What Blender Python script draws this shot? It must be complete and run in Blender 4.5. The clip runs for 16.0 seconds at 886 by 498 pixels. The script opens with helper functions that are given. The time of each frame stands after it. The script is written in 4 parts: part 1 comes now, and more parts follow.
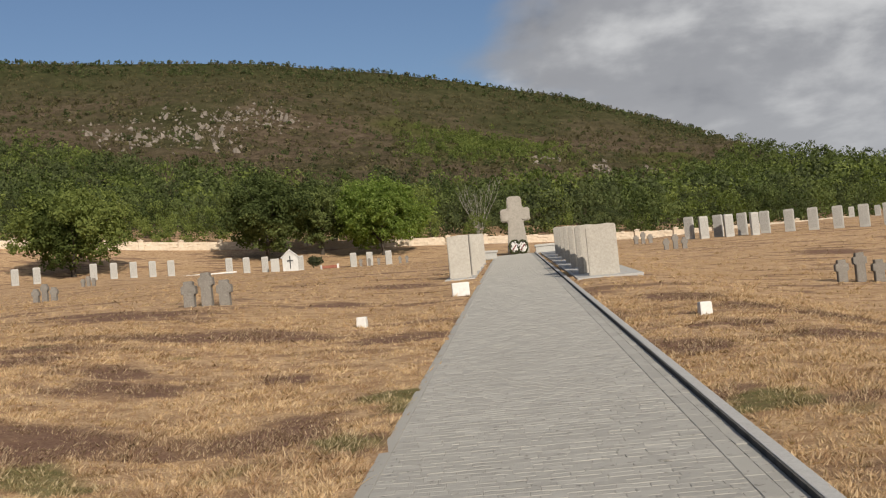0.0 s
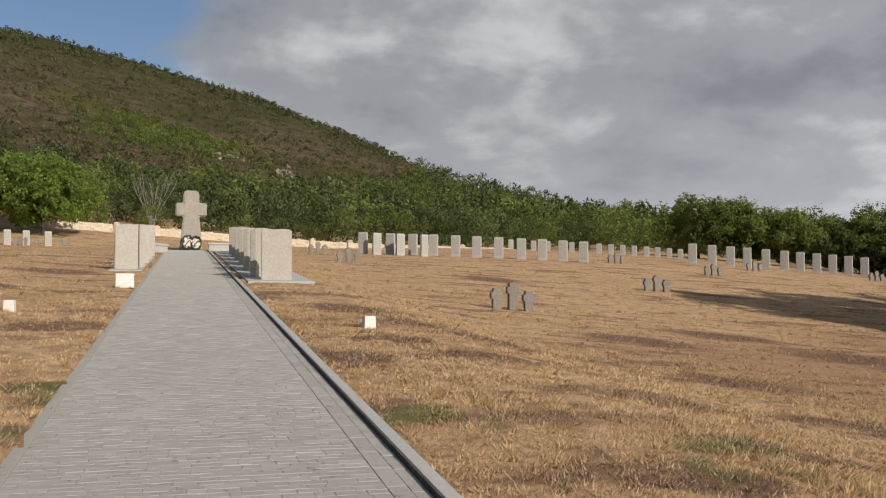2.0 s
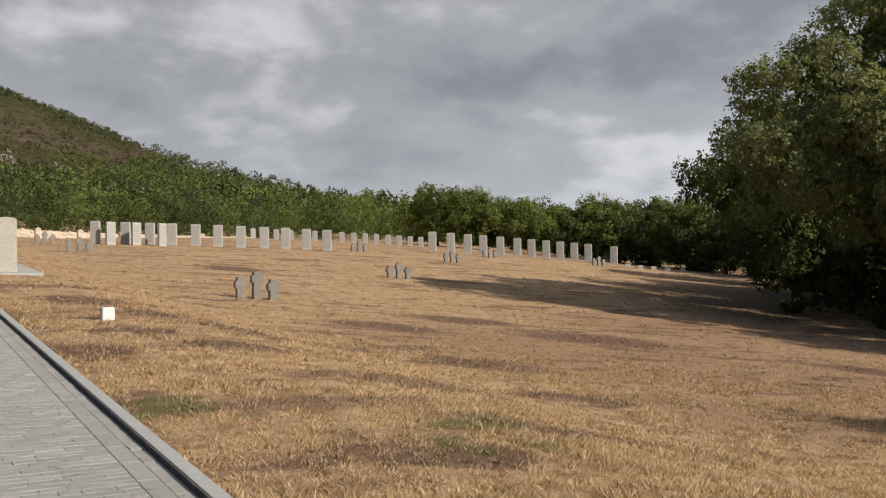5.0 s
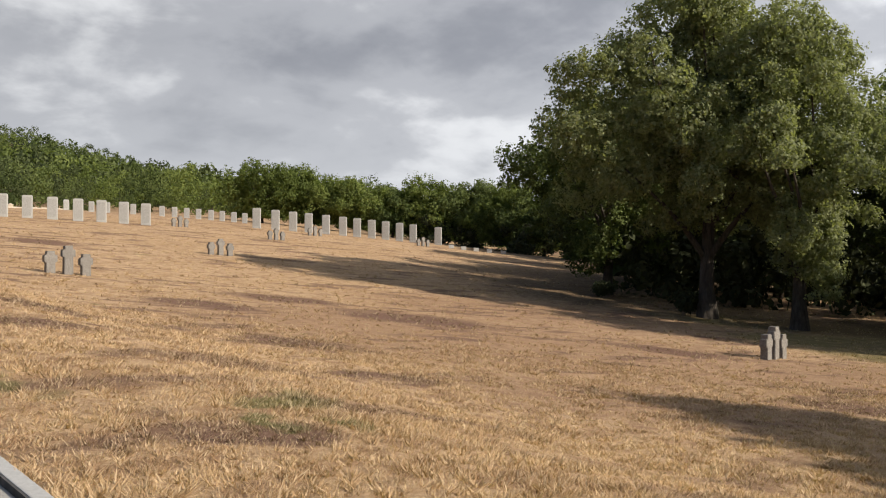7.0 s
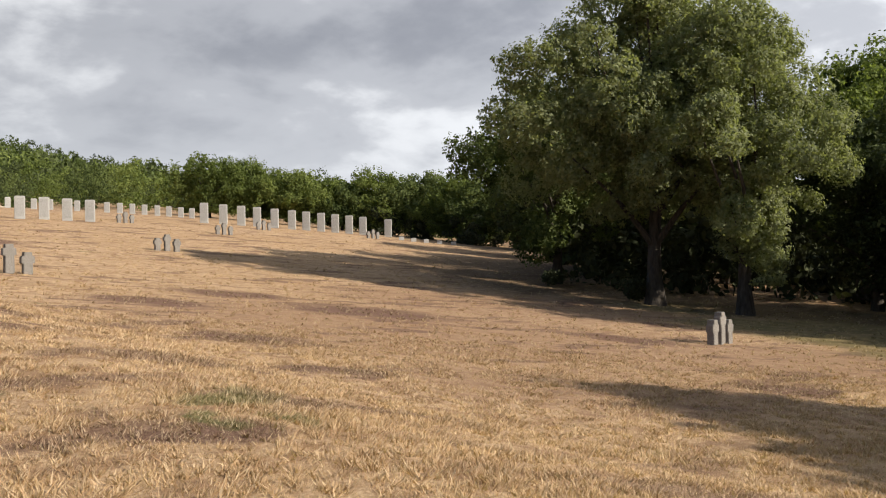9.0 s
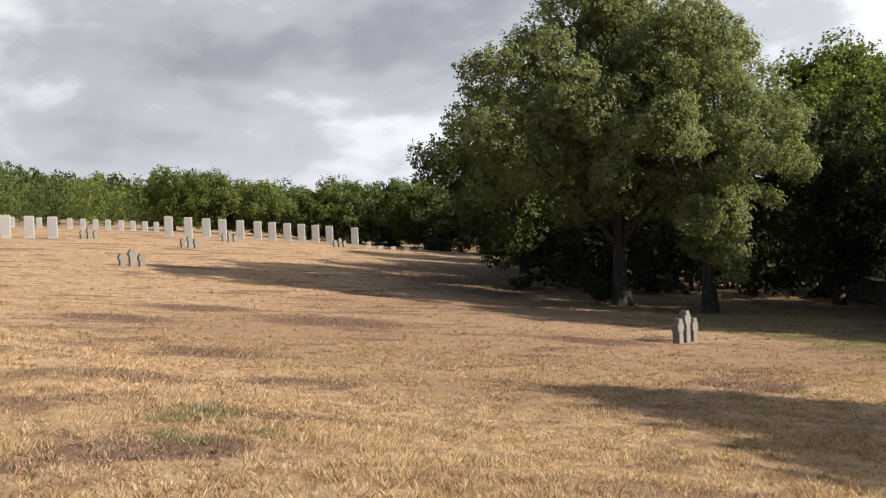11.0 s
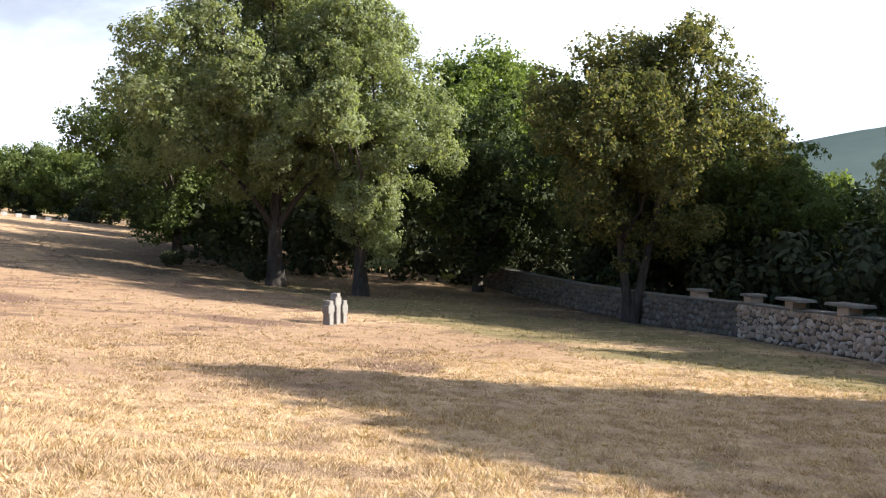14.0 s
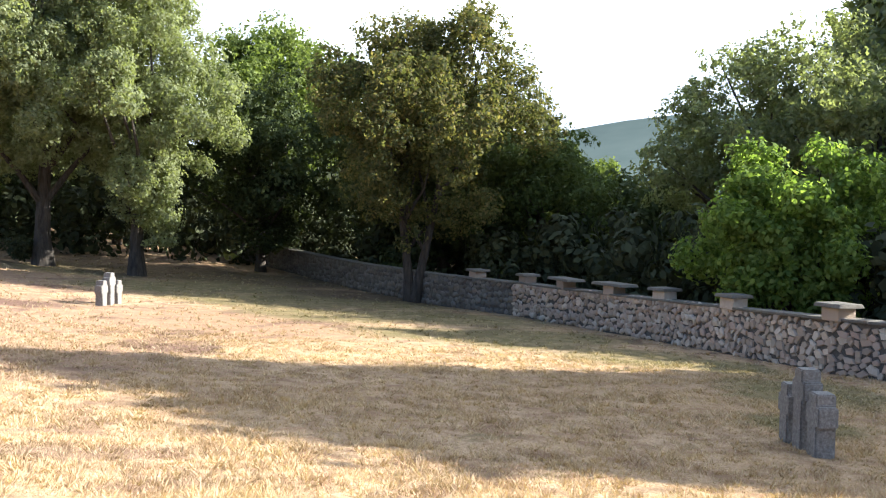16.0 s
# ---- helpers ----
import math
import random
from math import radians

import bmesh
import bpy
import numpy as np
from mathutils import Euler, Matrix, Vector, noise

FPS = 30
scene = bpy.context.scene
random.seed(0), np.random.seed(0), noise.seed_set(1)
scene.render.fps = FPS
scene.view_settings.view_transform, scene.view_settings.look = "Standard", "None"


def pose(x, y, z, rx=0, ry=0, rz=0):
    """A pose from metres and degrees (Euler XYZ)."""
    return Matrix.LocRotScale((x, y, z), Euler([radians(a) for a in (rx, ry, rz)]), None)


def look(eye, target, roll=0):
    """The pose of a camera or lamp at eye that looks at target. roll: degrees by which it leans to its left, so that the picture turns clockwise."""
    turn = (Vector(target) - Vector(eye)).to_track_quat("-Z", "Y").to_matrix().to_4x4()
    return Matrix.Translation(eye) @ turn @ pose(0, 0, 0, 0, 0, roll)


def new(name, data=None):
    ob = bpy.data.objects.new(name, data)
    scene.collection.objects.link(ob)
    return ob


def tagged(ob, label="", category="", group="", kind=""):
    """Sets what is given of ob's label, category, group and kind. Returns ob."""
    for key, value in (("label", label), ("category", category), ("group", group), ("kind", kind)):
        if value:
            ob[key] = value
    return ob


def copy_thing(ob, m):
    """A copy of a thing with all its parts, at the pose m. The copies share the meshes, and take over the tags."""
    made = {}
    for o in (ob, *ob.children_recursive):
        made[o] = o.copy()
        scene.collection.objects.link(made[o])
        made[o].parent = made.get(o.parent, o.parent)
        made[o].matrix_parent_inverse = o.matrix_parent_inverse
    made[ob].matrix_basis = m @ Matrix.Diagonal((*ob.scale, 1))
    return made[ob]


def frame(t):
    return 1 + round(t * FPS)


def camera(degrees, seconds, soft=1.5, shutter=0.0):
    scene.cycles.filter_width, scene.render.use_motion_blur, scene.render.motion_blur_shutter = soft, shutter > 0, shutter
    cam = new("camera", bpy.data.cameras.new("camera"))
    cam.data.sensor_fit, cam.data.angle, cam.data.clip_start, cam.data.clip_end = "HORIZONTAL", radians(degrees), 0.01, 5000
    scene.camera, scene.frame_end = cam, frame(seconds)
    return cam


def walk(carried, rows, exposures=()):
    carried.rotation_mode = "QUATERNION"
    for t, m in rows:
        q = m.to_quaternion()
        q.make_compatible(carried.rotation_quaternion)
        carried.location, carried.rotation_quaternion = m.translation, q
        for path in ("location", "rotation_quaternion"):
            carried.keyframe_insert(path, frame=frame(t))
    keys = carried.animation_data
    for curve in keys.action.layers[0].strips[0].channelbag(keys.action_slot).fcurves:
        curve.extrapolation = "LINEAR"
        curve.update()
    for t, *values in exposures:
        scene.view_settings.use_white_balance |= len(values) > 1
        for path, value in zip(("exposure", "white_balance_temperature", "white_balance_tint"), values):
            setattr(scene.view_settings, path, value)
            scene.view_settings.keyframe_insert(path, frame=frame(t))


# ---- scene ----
# The camera turns on one spot from the path's cross round to the rubble wall.
cam = camera(47, 16.0, 1.15)
walk(cam, [
    (0.0, pose(0.000, 0.000, 1.600, 92.863, 5.493, 4.104)),
    (0.5, pose(0.018, 0.048, 1.593, 92.432, 5.488, 0.383)),
    (1.0, pose(0.016, 0.034, 1.591, 92.422, 2.176, -4.544)),
    (1.5, pose(-0.011, -0.055, 1.616, 92.313, 0.507, -9.724)),
    (2.0, pose(0.006, -0.050, 1.612, 92.271, 0.014, -14.289)),
    (2.5, pose(0.033, -0.040, 1.599, 92.278, 0.511, -17.575)),
    (3.0, pose(0.055, -0.026, 1.593, 92.086, 0.815, -19.821)),
    (3.5, pose(0.051, -0.025, 1.589, 91.958, 1.560, -21.428)),
    (3.7, pose(0.036, -0.008, 1.581, 91.955, 1.640, -22.321)),
    (6.0, pose(-0.117, -0.112, 1.580, 91.015, 0.312, -33.556)),
    (6.5, pose(-0.119, -0.198, 1.589, 90.707, 0.289, -35.933)),
    (7.0, pose(-0.089, -0.259, 1.609, 90.275, -0.203, -38.428)),
    (7.5, pose(-0.030, -0.235, 1.602, 90.131, -0.537, -40.515)),
    (8.0, pose(0.009, -0.199, 1.584, 89.936, 0.764, -41.450)),
    (8.5, pose(0.001, -0.217, 1.595, 89.789, 0.642, -41.286)),
    (10.8, pose(-0.053, -0.379, 1.634, 89.967, 2.621, -41.853)),
    (11.0, pose(-0.052, -0.379, 1.640, 90.068, 2.434, -43.012)),
    (11.5, pose(-0.066, -0.400, 1.639, 90.652, 2.560, -43.856)),
    (12.0, pose(-0.040, -0.443, 1.644, 90.506, 2.620, -46.158)),
    (12.5, pose(0.003, -0.478, 1.647, 89.881, 1.275, -50.296)),
    (13.0, pose(0.036, -0.416, 1.618, 89.363, -0.018, -54.752)),
    (13.5, pose(0.005, -0.402, 1.612, 88.931, -0.318, -58.907)),
    (14.0, pose(-0.064, -0.423, 1.633, 88.659, -0.506, -62.123)),
    (14.5, pose(-0.130, -0.462, 1.653, 88.377, -0.785, -65.209)),
    (15.0, pose(-0.184, -0.495, 1.659, 88.140, -0.150, -67.787)),
    (15.5, pose(-0.176, -0.492, 1.631, 87.966, -0.369, -70.753)),
    (16.0, pose(-0.129, -0.487, 1.615, 87.757, -1.315, -74.185)),
], exposures=[(0.0, 0.10, 6600, 10), (3.5, 0.05, 6500, 10), (7.0, 0.5, 6500, 10), (8.5, 0.6, 6450, 10), (11.0, 0.7, 6400, 10), (12.5, 0.98, 6200, 10), (13.5, 1.42, 6000, 9), (14.5, 1.85, 5800, 8), (16.0, 2.10, 5700, 7)])

# ---- light ----
SUN_AZ, SUN_EL = 155.0, 27.0     # degrees clockwise from the path's direction, and above the horizon
sun_data = bpy.data.lights.new("sun", "SUN")
sun_data.energy, sun_data.angle, sun_data.color = 4.6, radians(0.6), (1.0, 0.91, 0.79)
sun = new("sun", sun_data)
to_sun = Vector((math.sin(radians(SUN_AZ)) * math.cos(radians(SUN_EL)),
                 math.cos(radians(SUN_AZ)) * math.cos(radians(SUN_EL)), math.sin(radians(SUN_EL))))
sun.matrix_world = look(to_sun * 50, (0, 0, 0))


def link(tree, a, b):
    tree.links.new(a, b)


def node(tree, kind, **values):
    n = tree.nodes.new(kind)
    for key, value in values.items():
        n.inputs[key].default_value = value
    return n


def maths(tree, op, a, b=None, clamp=False):
    n = tree.nodes.new("ShaderNodeMath")
    n.operation, n.use_clamp = op, clamp
    for i, v in enumerate((a, b)):
        if v is None:
            continue
        if isinstance(v, (int, float)):
            n.inputs[i].default_value = v
        else:
            link(tree, v, n.inputs[i])
    return n.outputs[0]


def ramp(tree, value, stops, smooth=False):
    n = tree.nodes.new("ShaderNodeValToRGB")
    while len(n.color_ramp.elements) < len(stops):
        n.color_ramp.elements.new(0.5)
    for e, (p, c) in zip(n.color_ramp.elements, stops):
        e.position = p
        e.color = (*c, 1) if isinstance(c, tuple) else (c, c, c, 1)
    if smooth:
        n.color_ramp.interpolation = "EASE"
    link(tree, value, n.inputs[0])
    return n.outputs[0]


def mix(tree, fac, a, b, how="MIX"):
    n = tree.nodes.new("ShaderNodeMix")
    n.data_type, n.blend_type = "RGBA", how
    for sock, v in ((n.inputs[0], fac), (n.inputs[6], a), (n.inputs[7], b)):
        if isinstance(v, (int, float)):
            sock.default_value = v
        elif isinstance(v, tuple):
            sock.default_value = (*v, 1)
        else:
            link(tree, v, sock)
    return n.outputs[2]


def noise_at(tree, vec, scale, detail=4.0, rough=0.55, distort=0.0):
    n = node(tree, "ShaderNodeTexNoise", Scale=scale, Detail=detail, Roughness=rough, Distortion=distort)
    if vec is not None:
        link(tree, vec, n.inputs["Vector"])
    return n.outputs[0]


def stretched(tree, vec, scale, turn=(0, 0, 0)):
    n = tree.nodes.new("ShaderNodeMapping")
    n.inputs["Scale"].default_value, n.inputs["Rotation"].default_value = scale, turn
    link(tree, vec, n.inputs["Vector"])
    return n.outputs[0]


# sky: blue over the hill, broken grey cloud, brighter haze towards the wall
world = bpy.data.worlds.new("sky")
scene.world = world
world.use_nodes = True
wt = world.node_tree
wt.nodes.clear()
sky = wt.nodes.new("ShaderNodeTexSky")
sky.sky_type, sky.sun_disc = "NISHITA", False
sky.sun_elevation, sky.sun_rotation = radians(SUN_EL), radians(SUN_AZ)
sky.air_density, sky.dust_density = 1.0, 1.2
coord = wt.nodes.new("ShaderNodeTexCoord")
sep = wt.nodes.new("ShaderNodeSeparateXYZ")
link(wt, coord.outputs["Generated"], sep.inputs[0])
flat = maths(wt, "ADD", maths(wt, "MAXIMUM", sep.outputs[2], 0.0), 0.34)
comb = wt.nodes.new("ShaderNodeCombineXYZ")
link(wt, maths(wt, "DIVIDE", sep.outputs[0], flat), comb.inputs[0])
link(wt, maths(wt, "DIVIDE", sep.outputs[1], flat), comb.inputs[1])
cloud_big = noise_at(wt, comb.outputs[0], 1.05, 4.0, 0.5, 0.3)
cloud_small = noise_at(wt, comb.outputs[0], 2.7, 5.0, 0.5, 0.2)
side = maths(wt, "MULTIPLY", maths(wt, "SUBTRACT", sep.outputs[0], 0.04), 2.4, False)
side = maths(wt, "MINIMUM", side, 0.55)
side = maths(wt, "ADD", side, ramp(wt, maths(wt, "MULTIPLY", sep.outputs[0], -1.0), [(0.50, 0.0), (0.85, 1.75)]))
cover = maths(wt, "ADD", maths(wt, "ADD", maths(wt, "MULTIPLY", cloud_big, 1.3), maths(wt, "MULTIPLY", cloud_small, 0.9)), side)
cover = ramp(wt, maths(wt, "SUBTRACT", cover, 0.35), [(0.60, 0.0), (0.84, 1.0)], True)
streak = noise_at(wt, stretched(wt, comb.outputs[0], (1.5, 0.75, 1.0), (0, 0, 0.5)), 1.0, 5.0, 0.52, 0.25)
puff = noise_at(wt, comb.outputs[0], 3.4, 6.0, 0.55, 0.15)
shade = maths(wt, "ADD", maths(wt, "MULTIPLY", streak, 0.72), maths(wt, "MULTIPLY", puff, 0.48))
grey = ramp(wt, shade, [(0.46, (0.195, 0.205, 0.232)), (0.59, (0.295, 0.305, 0.33)), (0.71, (0.54, 0.55, 0.565))], True)
bright = ramp(wt, sep.outputs[0], [(0.30, 1.0), (0.62, 1.15), (0.98, 1.45)])
grey = mix(wt, 1.0, grey, bright, "MULTIPLY")
sunward = maths(wt, "SUBTRACT", maths(wt, "MULTIPLY", sep.outputs[0], 0.42), maths(wt, "MULTIPLY", sep.outputs[1], 0.9))
cover = maths(wt, "MAXIMUM", cover, ramp(wt, sunward, [(0.1, 0.0), (0.5, 0.85)]))
grey = mix(wt, 1.0, grey, ramp(wt, sunward, [(0.2, 1.0), (0.9, 1.35)]), "MULTIPLY")
haze = ramp(wt, sep.outputs[2], [(0.0, 0.75), (0.20, 0.0)])
grey = mix(wt, haze, grey, (0.46, 0.475, 0.50))
sky_dim = mix(wt, 1.0, sky.outputs[0], (0.060, 0.066, 0.076), "MULTIPLY")
back = node(wt, "ShaderNodeBackground", Strength=1.0)
link(wt, mix(wt, cover, sky_dim, grey), back.inputs["Color"])
link(wt, back.outputs[0], wt.nodes.new("ShaderNodeOutputWorld").inputs[0])


# ---- materials ----
def material(name, colour, rough=0.9, bump=None, bump_depth=0.01, spec=0.25, translucent=0.0):
    """colour(tree, position) gives the base colour; bump(tree, position) a height."""
    m = bpy.data.materials.new(name)
    m.use_nodes = True
    tree = m.node_tree
    bsdf = tree.nodes["Principled BSDF"]
    out = tree.nodes["Material Output"]
    geo = tree.nodes.new("ShaderNodeNewGeometry")
    pos = geo.outputs["Position"]
    c = colour(tree, pos)
    if isinstance(c, tuple):
        bsdf.inputs["Base Color"].default_value = (*c, 1)
    else:
        link(tree, c, bsdf.inputs["Base Color"])
    bsdf.inputs["Roughness"].default_value = rough
    bsdf.inputs["Specular IOR Level"].default_value = spec
    if bump:
        b = node(tree, "ShaderNodeBump", Strength=1.0, Distance=bump_depth)
        link(tree, bump(tree, pos), b.inputs["Height"])
        link(tree, b.outputs[0], bsdf.inputs["Normal"])
    if translucent:
        t = tree.nodes.new("ShaderNodeBsdfTranslucent")
        mx = tree.nodes.new("ShaderNodeMixShader")
        mx.inputs[0].default_value = translucent
        if not isinstance(c, tuple):
            link(tree, mix(tree, 1.0, c, (1.25, 1.3, 0.6), "MULTIPLY"), t.inputs["Color"])
        link(tree, bsdf.outputs[0], mx.inputs[1])
        link(tree, t.outputs[0], mx.inputs[2])
        link(tree, mx.outputs[0], out.inputs["Surface"])
    return m


def island(tree):
    return tree.nodes.new("ShaderNodeNewGeometry").outputs["Random Per Island"]


def per_object(tree):
    return tree.nodes.new("ShaderNodeObjectInfo").outputs["Random"]


EARTH = [(-5.7, 16.9, 1.3, 0.9), (-4.1, 8.7, 1.0, 0.75), (-4.6, 11.7, 0.9, 0.7), (-2.06, 16.9, 0.9, 0.8), (-7.5, 15.4, 0.9, 0.8), (-10.6, 24.5, 1.5, 1.2), (-3.0, 12.6, 0.5, 0.6), (3.7, 13.0, 0.8, 0.6), (4.9, 16.4, 0.9, 0.8), (-4.53, 25.9, 0.95, 1.3), (-4.46, 17.75, 1.44, 1.3), (-5.2, 12.8, 0.7, 0.5), (-6.9, 13.8, 0.6, 0.7), (-2.15, 8.84, 0.6, 0.9), (-4.2, 8.4, 0.75, 0.8), (3.23, 20.4, 0.85, 1.4), (2.15, 12.5, 0.63, 0.7),
         (3.85, 13.0, 0.85, 0.75), (4.0, 18.0, 0.65, 0.9), (-4.1, 35.3, 1.6, 2.0), (-8.6, 22.9, 1.9, 1.9), (11.2, 23.6, 1.8, 1.5), (15.7, 27.6, 2.0, 1.7), (9.3, 15.8, 1.15, 0.9), (17.5, 23.2, 2.6, 2.3),
         (3.25, 6.2, 0.5, 0.55), (15.3, 50.3, 2.0, 2.6), (21.7, 17.1, 1.3, 1.6), (15.5, 8.5, 1.0, 1.0), (8.2, 11.3, 0.9, 0.7), (3.0, 14.5, 0.6, 0.5)]
GREEN = [(-1.38, 10.3, 0.45, 0.6), (-3.66, 7.56, 0.4, 0.4), (4.15, 7.3, 0.65, 0.4), (3.63, 6.45, 0.22, 0.2), (2.02, 8.55, 0.35, 0.5), (4.12, 6.15, 0.25, 0.3), (-1.5, 8.2, 0.3, 0.4)]


# Olive grass, with tree shade also put into its dark tone.
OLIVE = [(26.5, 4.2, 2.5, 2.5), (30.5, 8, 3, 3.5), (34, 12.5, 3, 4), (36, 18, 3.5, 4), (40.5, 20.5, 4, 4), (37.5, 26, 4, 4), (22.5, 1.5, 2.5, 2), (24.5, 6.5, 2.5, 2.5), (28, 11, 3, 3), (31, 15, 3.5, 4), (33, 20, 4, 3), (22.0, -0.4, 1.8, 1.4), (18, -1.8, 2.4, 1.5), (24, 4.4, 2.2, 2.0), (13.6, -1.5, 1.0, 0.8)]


# Tree shade painted dark brown onto the ground, toned like leaf litter.
LITTER_SHADE = [(41, 34, 8, 8), (49, 47, 10, 11), (40.5, 24, 5, 5), (44, 40, 9, 9), (37.5, 13.5, 2.5, 3.5), (42, 18, 4, 4)]


def patches(tree, vec, spots):
    """1 inside the given ellipses (x, y, half width, half length), 0 outside."""
    least = None
    for x, y, rx, ry in spots:
        m = tree.nodes.new("ShaderNodeVectorMath")
        m.operation = "MULTIPLY_ADD"
        m.inputs[1].default_value, m.inputs[2].default_value = (1 / rx, 1 / ry, 0), (-x / rx, -y / ry, 0)
        link(tree, vec, m.inputs[0])
        n = tree.nodes.new("ShaderNodeVectorMath")
        n.operation = "LENGTH"
        link(tree, m.outputs[0], n.inputs[0])
        least = n.outputs["Value"] if least is None else maths(tree, "MINIMUM", least, n.outputs["Value"])
    return ramp(tree, maths(tree, "MULTIPLY", least, 0.5), [(0.28, 1.0), (0.62, 0.0)], True)


def turf_colour(tree, pos):
    fine = noise_at(tree, pos, 26.0, 5.0, 0.7)
    mid = noise_at(tree, pos, 2.4, 5.0, 0.65)
    straw = ramp(tree, fine, [(0.30, (0.29, 0.180, 0.102)), (0.50, (0.49, 0.338, 0.196)), (0.70, (0.67, 0.500, 0.322))])
    straw = mix(tree, ramp(tree, mid, [(0.44, 0.0), (0.62, 0.75)]), straw, (0.255, 0.150, 0.088))
    broad = noise_at(tree, stretched(tree, pos, (0.10, 0.16, 0.1)), 1.0, 3.0)
    straw = mix(tree, ramp(tree, broad, [(0.42, 0.0), (0.62, 0.35)]), straw, (0.36, 0.23, 0.115))
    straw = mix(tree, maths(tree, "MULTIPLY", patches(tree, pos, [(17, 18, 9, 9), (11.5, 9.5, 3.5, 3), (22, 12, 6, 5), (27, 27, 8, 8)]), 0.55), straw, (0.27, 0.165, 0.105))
    earth = ramp(tree, fine, [(0.3, (0.112, 0.064, 0.047)), (0.7, (0.215, 0.130, 0.094))])
    wander = tree.nodes.new("ShaderNodeTexNoise")
    wander.inputs["Scale"].default_value, wander.inputs["Detail"].default_value = 1.1, 5.0
    link(tree, pos, wander.inputs["Vector"])
    shift = tree.nodes.new("ShaderNodeVectorMath")
    shift.operation = "MULTIPLY_ADD"
    shift.inputs[1].default_value = (1.9, 1.9, 0)
    link(tree, wander.outputs["Color"], shift.inputs[0])
    link(tree, pos, shift.inputs[2])
    centred = tree.nodes.new("ShaderNodeVectorMath")
    centred.operation = "SUBTRACT"
    centred.inputs[1].default_value = (0.95, 0.95, 0)
    link(tree, shift.outputs[0], centred.inputs[0])
    vec = centred.outputs[0]
    bare = noise_at(tree, stretched(tree, pos, (0.30, 0.75, 0.5), (0, 0, 0.15)), 1.0, 4.0, 0.55, 0.4)
    bare = ramp(tree, bare, [(0.53, 0.0), (0.62, 0.72)], True)
    bare = maths(tree, "MULTIPLY", bare, maths(tree, "SUBTRACT", 1.0, maths(tree, "MULTIPLY", patches(tree, pos, [(15, 0, 10, 9)]), 0.85)))
    bare = maths(tree, "MAXIMUM", bare, maths(tree, "MULTIPLY", patches(tree, vec, EARTH), 0.9))
    turf = mix(tree, bare, straw, earth)
    green = noise_at(tree, stretched(tree, pos, (1.0, 1.3, 1.0), (0, 0, 0.7)), 0.55, 5.0, 0.6)
    green = maths(tree, "MAXIMUM", ramp(tree, green, [(0.66, 0.0), (0.74, 0.6)], True), maths(tree, "MULTIPLY", patches(tree, vec, GREEN), 0.85))
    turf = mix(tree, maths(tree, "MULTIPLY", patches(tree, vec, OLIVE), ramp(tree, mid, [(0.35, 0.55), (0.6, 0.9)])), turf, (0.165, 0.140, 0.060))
    turf = mix(tree, maths(tree, "MULTIPLY", patches(tree, vec, LITTER_SHADE), ramp(tree, fine, [(0.35, 0.95), (0.65, 0.6)])), turf, (0.115, 0.082, 0.052))
    return mix(tree, maths(tree, "MULTIPLY", green, ramp(tree, fine, [(0.35, 0.45), (0.55, 1.0)])), turf, (0.125, 0.128, 0.048))


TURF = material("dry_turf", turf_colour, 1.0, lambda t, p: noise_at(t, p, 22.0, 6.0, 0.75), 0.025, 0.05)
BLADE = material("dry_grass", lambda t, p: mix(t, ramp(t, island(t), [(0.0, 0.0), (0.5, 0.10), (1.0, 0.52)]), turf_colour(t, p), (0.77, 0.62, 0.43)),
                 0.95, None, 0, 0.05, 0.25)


def hill_colour(tree, pos):
    a = noise_at(tree, pos, 0.011, 6.0, 0.6)
    b = noise_at(tree, pos, 0.11, 5.0, 0.7)
    soil = ramp(tree, b, [(0.3, (0.070, 0.054, 0.036)), (0.52, (0.120, 0.092, 0.062)), (0.72, (0.175, 0.135, 0.096))])
    scrub = ramp(tree, b, [(0.3, (0.034, 0.040, 0.018)), (0.7, (0.075, 0.078, 0.034))])
    base = mix(tree, ramp(tree, a, [(0.45, 0.0), (0.6, 0.8)]), soil, scrub)
    far = tree.nodes.new("ShaderNodeVectorMath")
    far.operation = "LENGTH"
    link(tree, pos, far.inputs[0])
    base = mix(tree, maths(tree, "MULTIPLY", patches(tree, pos, [(2, 440, 38, 60), (-40, 520, 30, 30), (85, 480, 30, 50)]), 0.8), base, (0.085, 0.095, 0.028))
    ridge = ramp(tree, maths(tree, "DIVIDE", far.outputs["Value"], 1000.0), [(0.56, 0.0), (0.68, 0.9)])
    return mix(tree, ridge, base, scrub)


HILL = material("scrub_hillside", hill_colour, 1.0, lambda t, p: noise_at(t, p, 0.16, 7.0, 0.75), 3.0, 0.0)
ROCK = material("pale_limestone", lambda t, p: ramp(t, noise_at(t, p, 0.5, 6.0, 0.7), [(0.3, (0.13, 0.110, 0.09)), (0.7, (0.27, 0.235, 0.20))]), 0.95)
# Distance haze is mixed straight into this hill's colour.
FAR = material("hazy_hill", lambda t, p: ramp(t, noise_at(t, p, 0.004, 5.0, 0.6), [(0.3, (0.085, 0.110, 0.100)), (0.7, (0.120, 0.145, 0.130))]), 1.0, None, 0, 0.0)


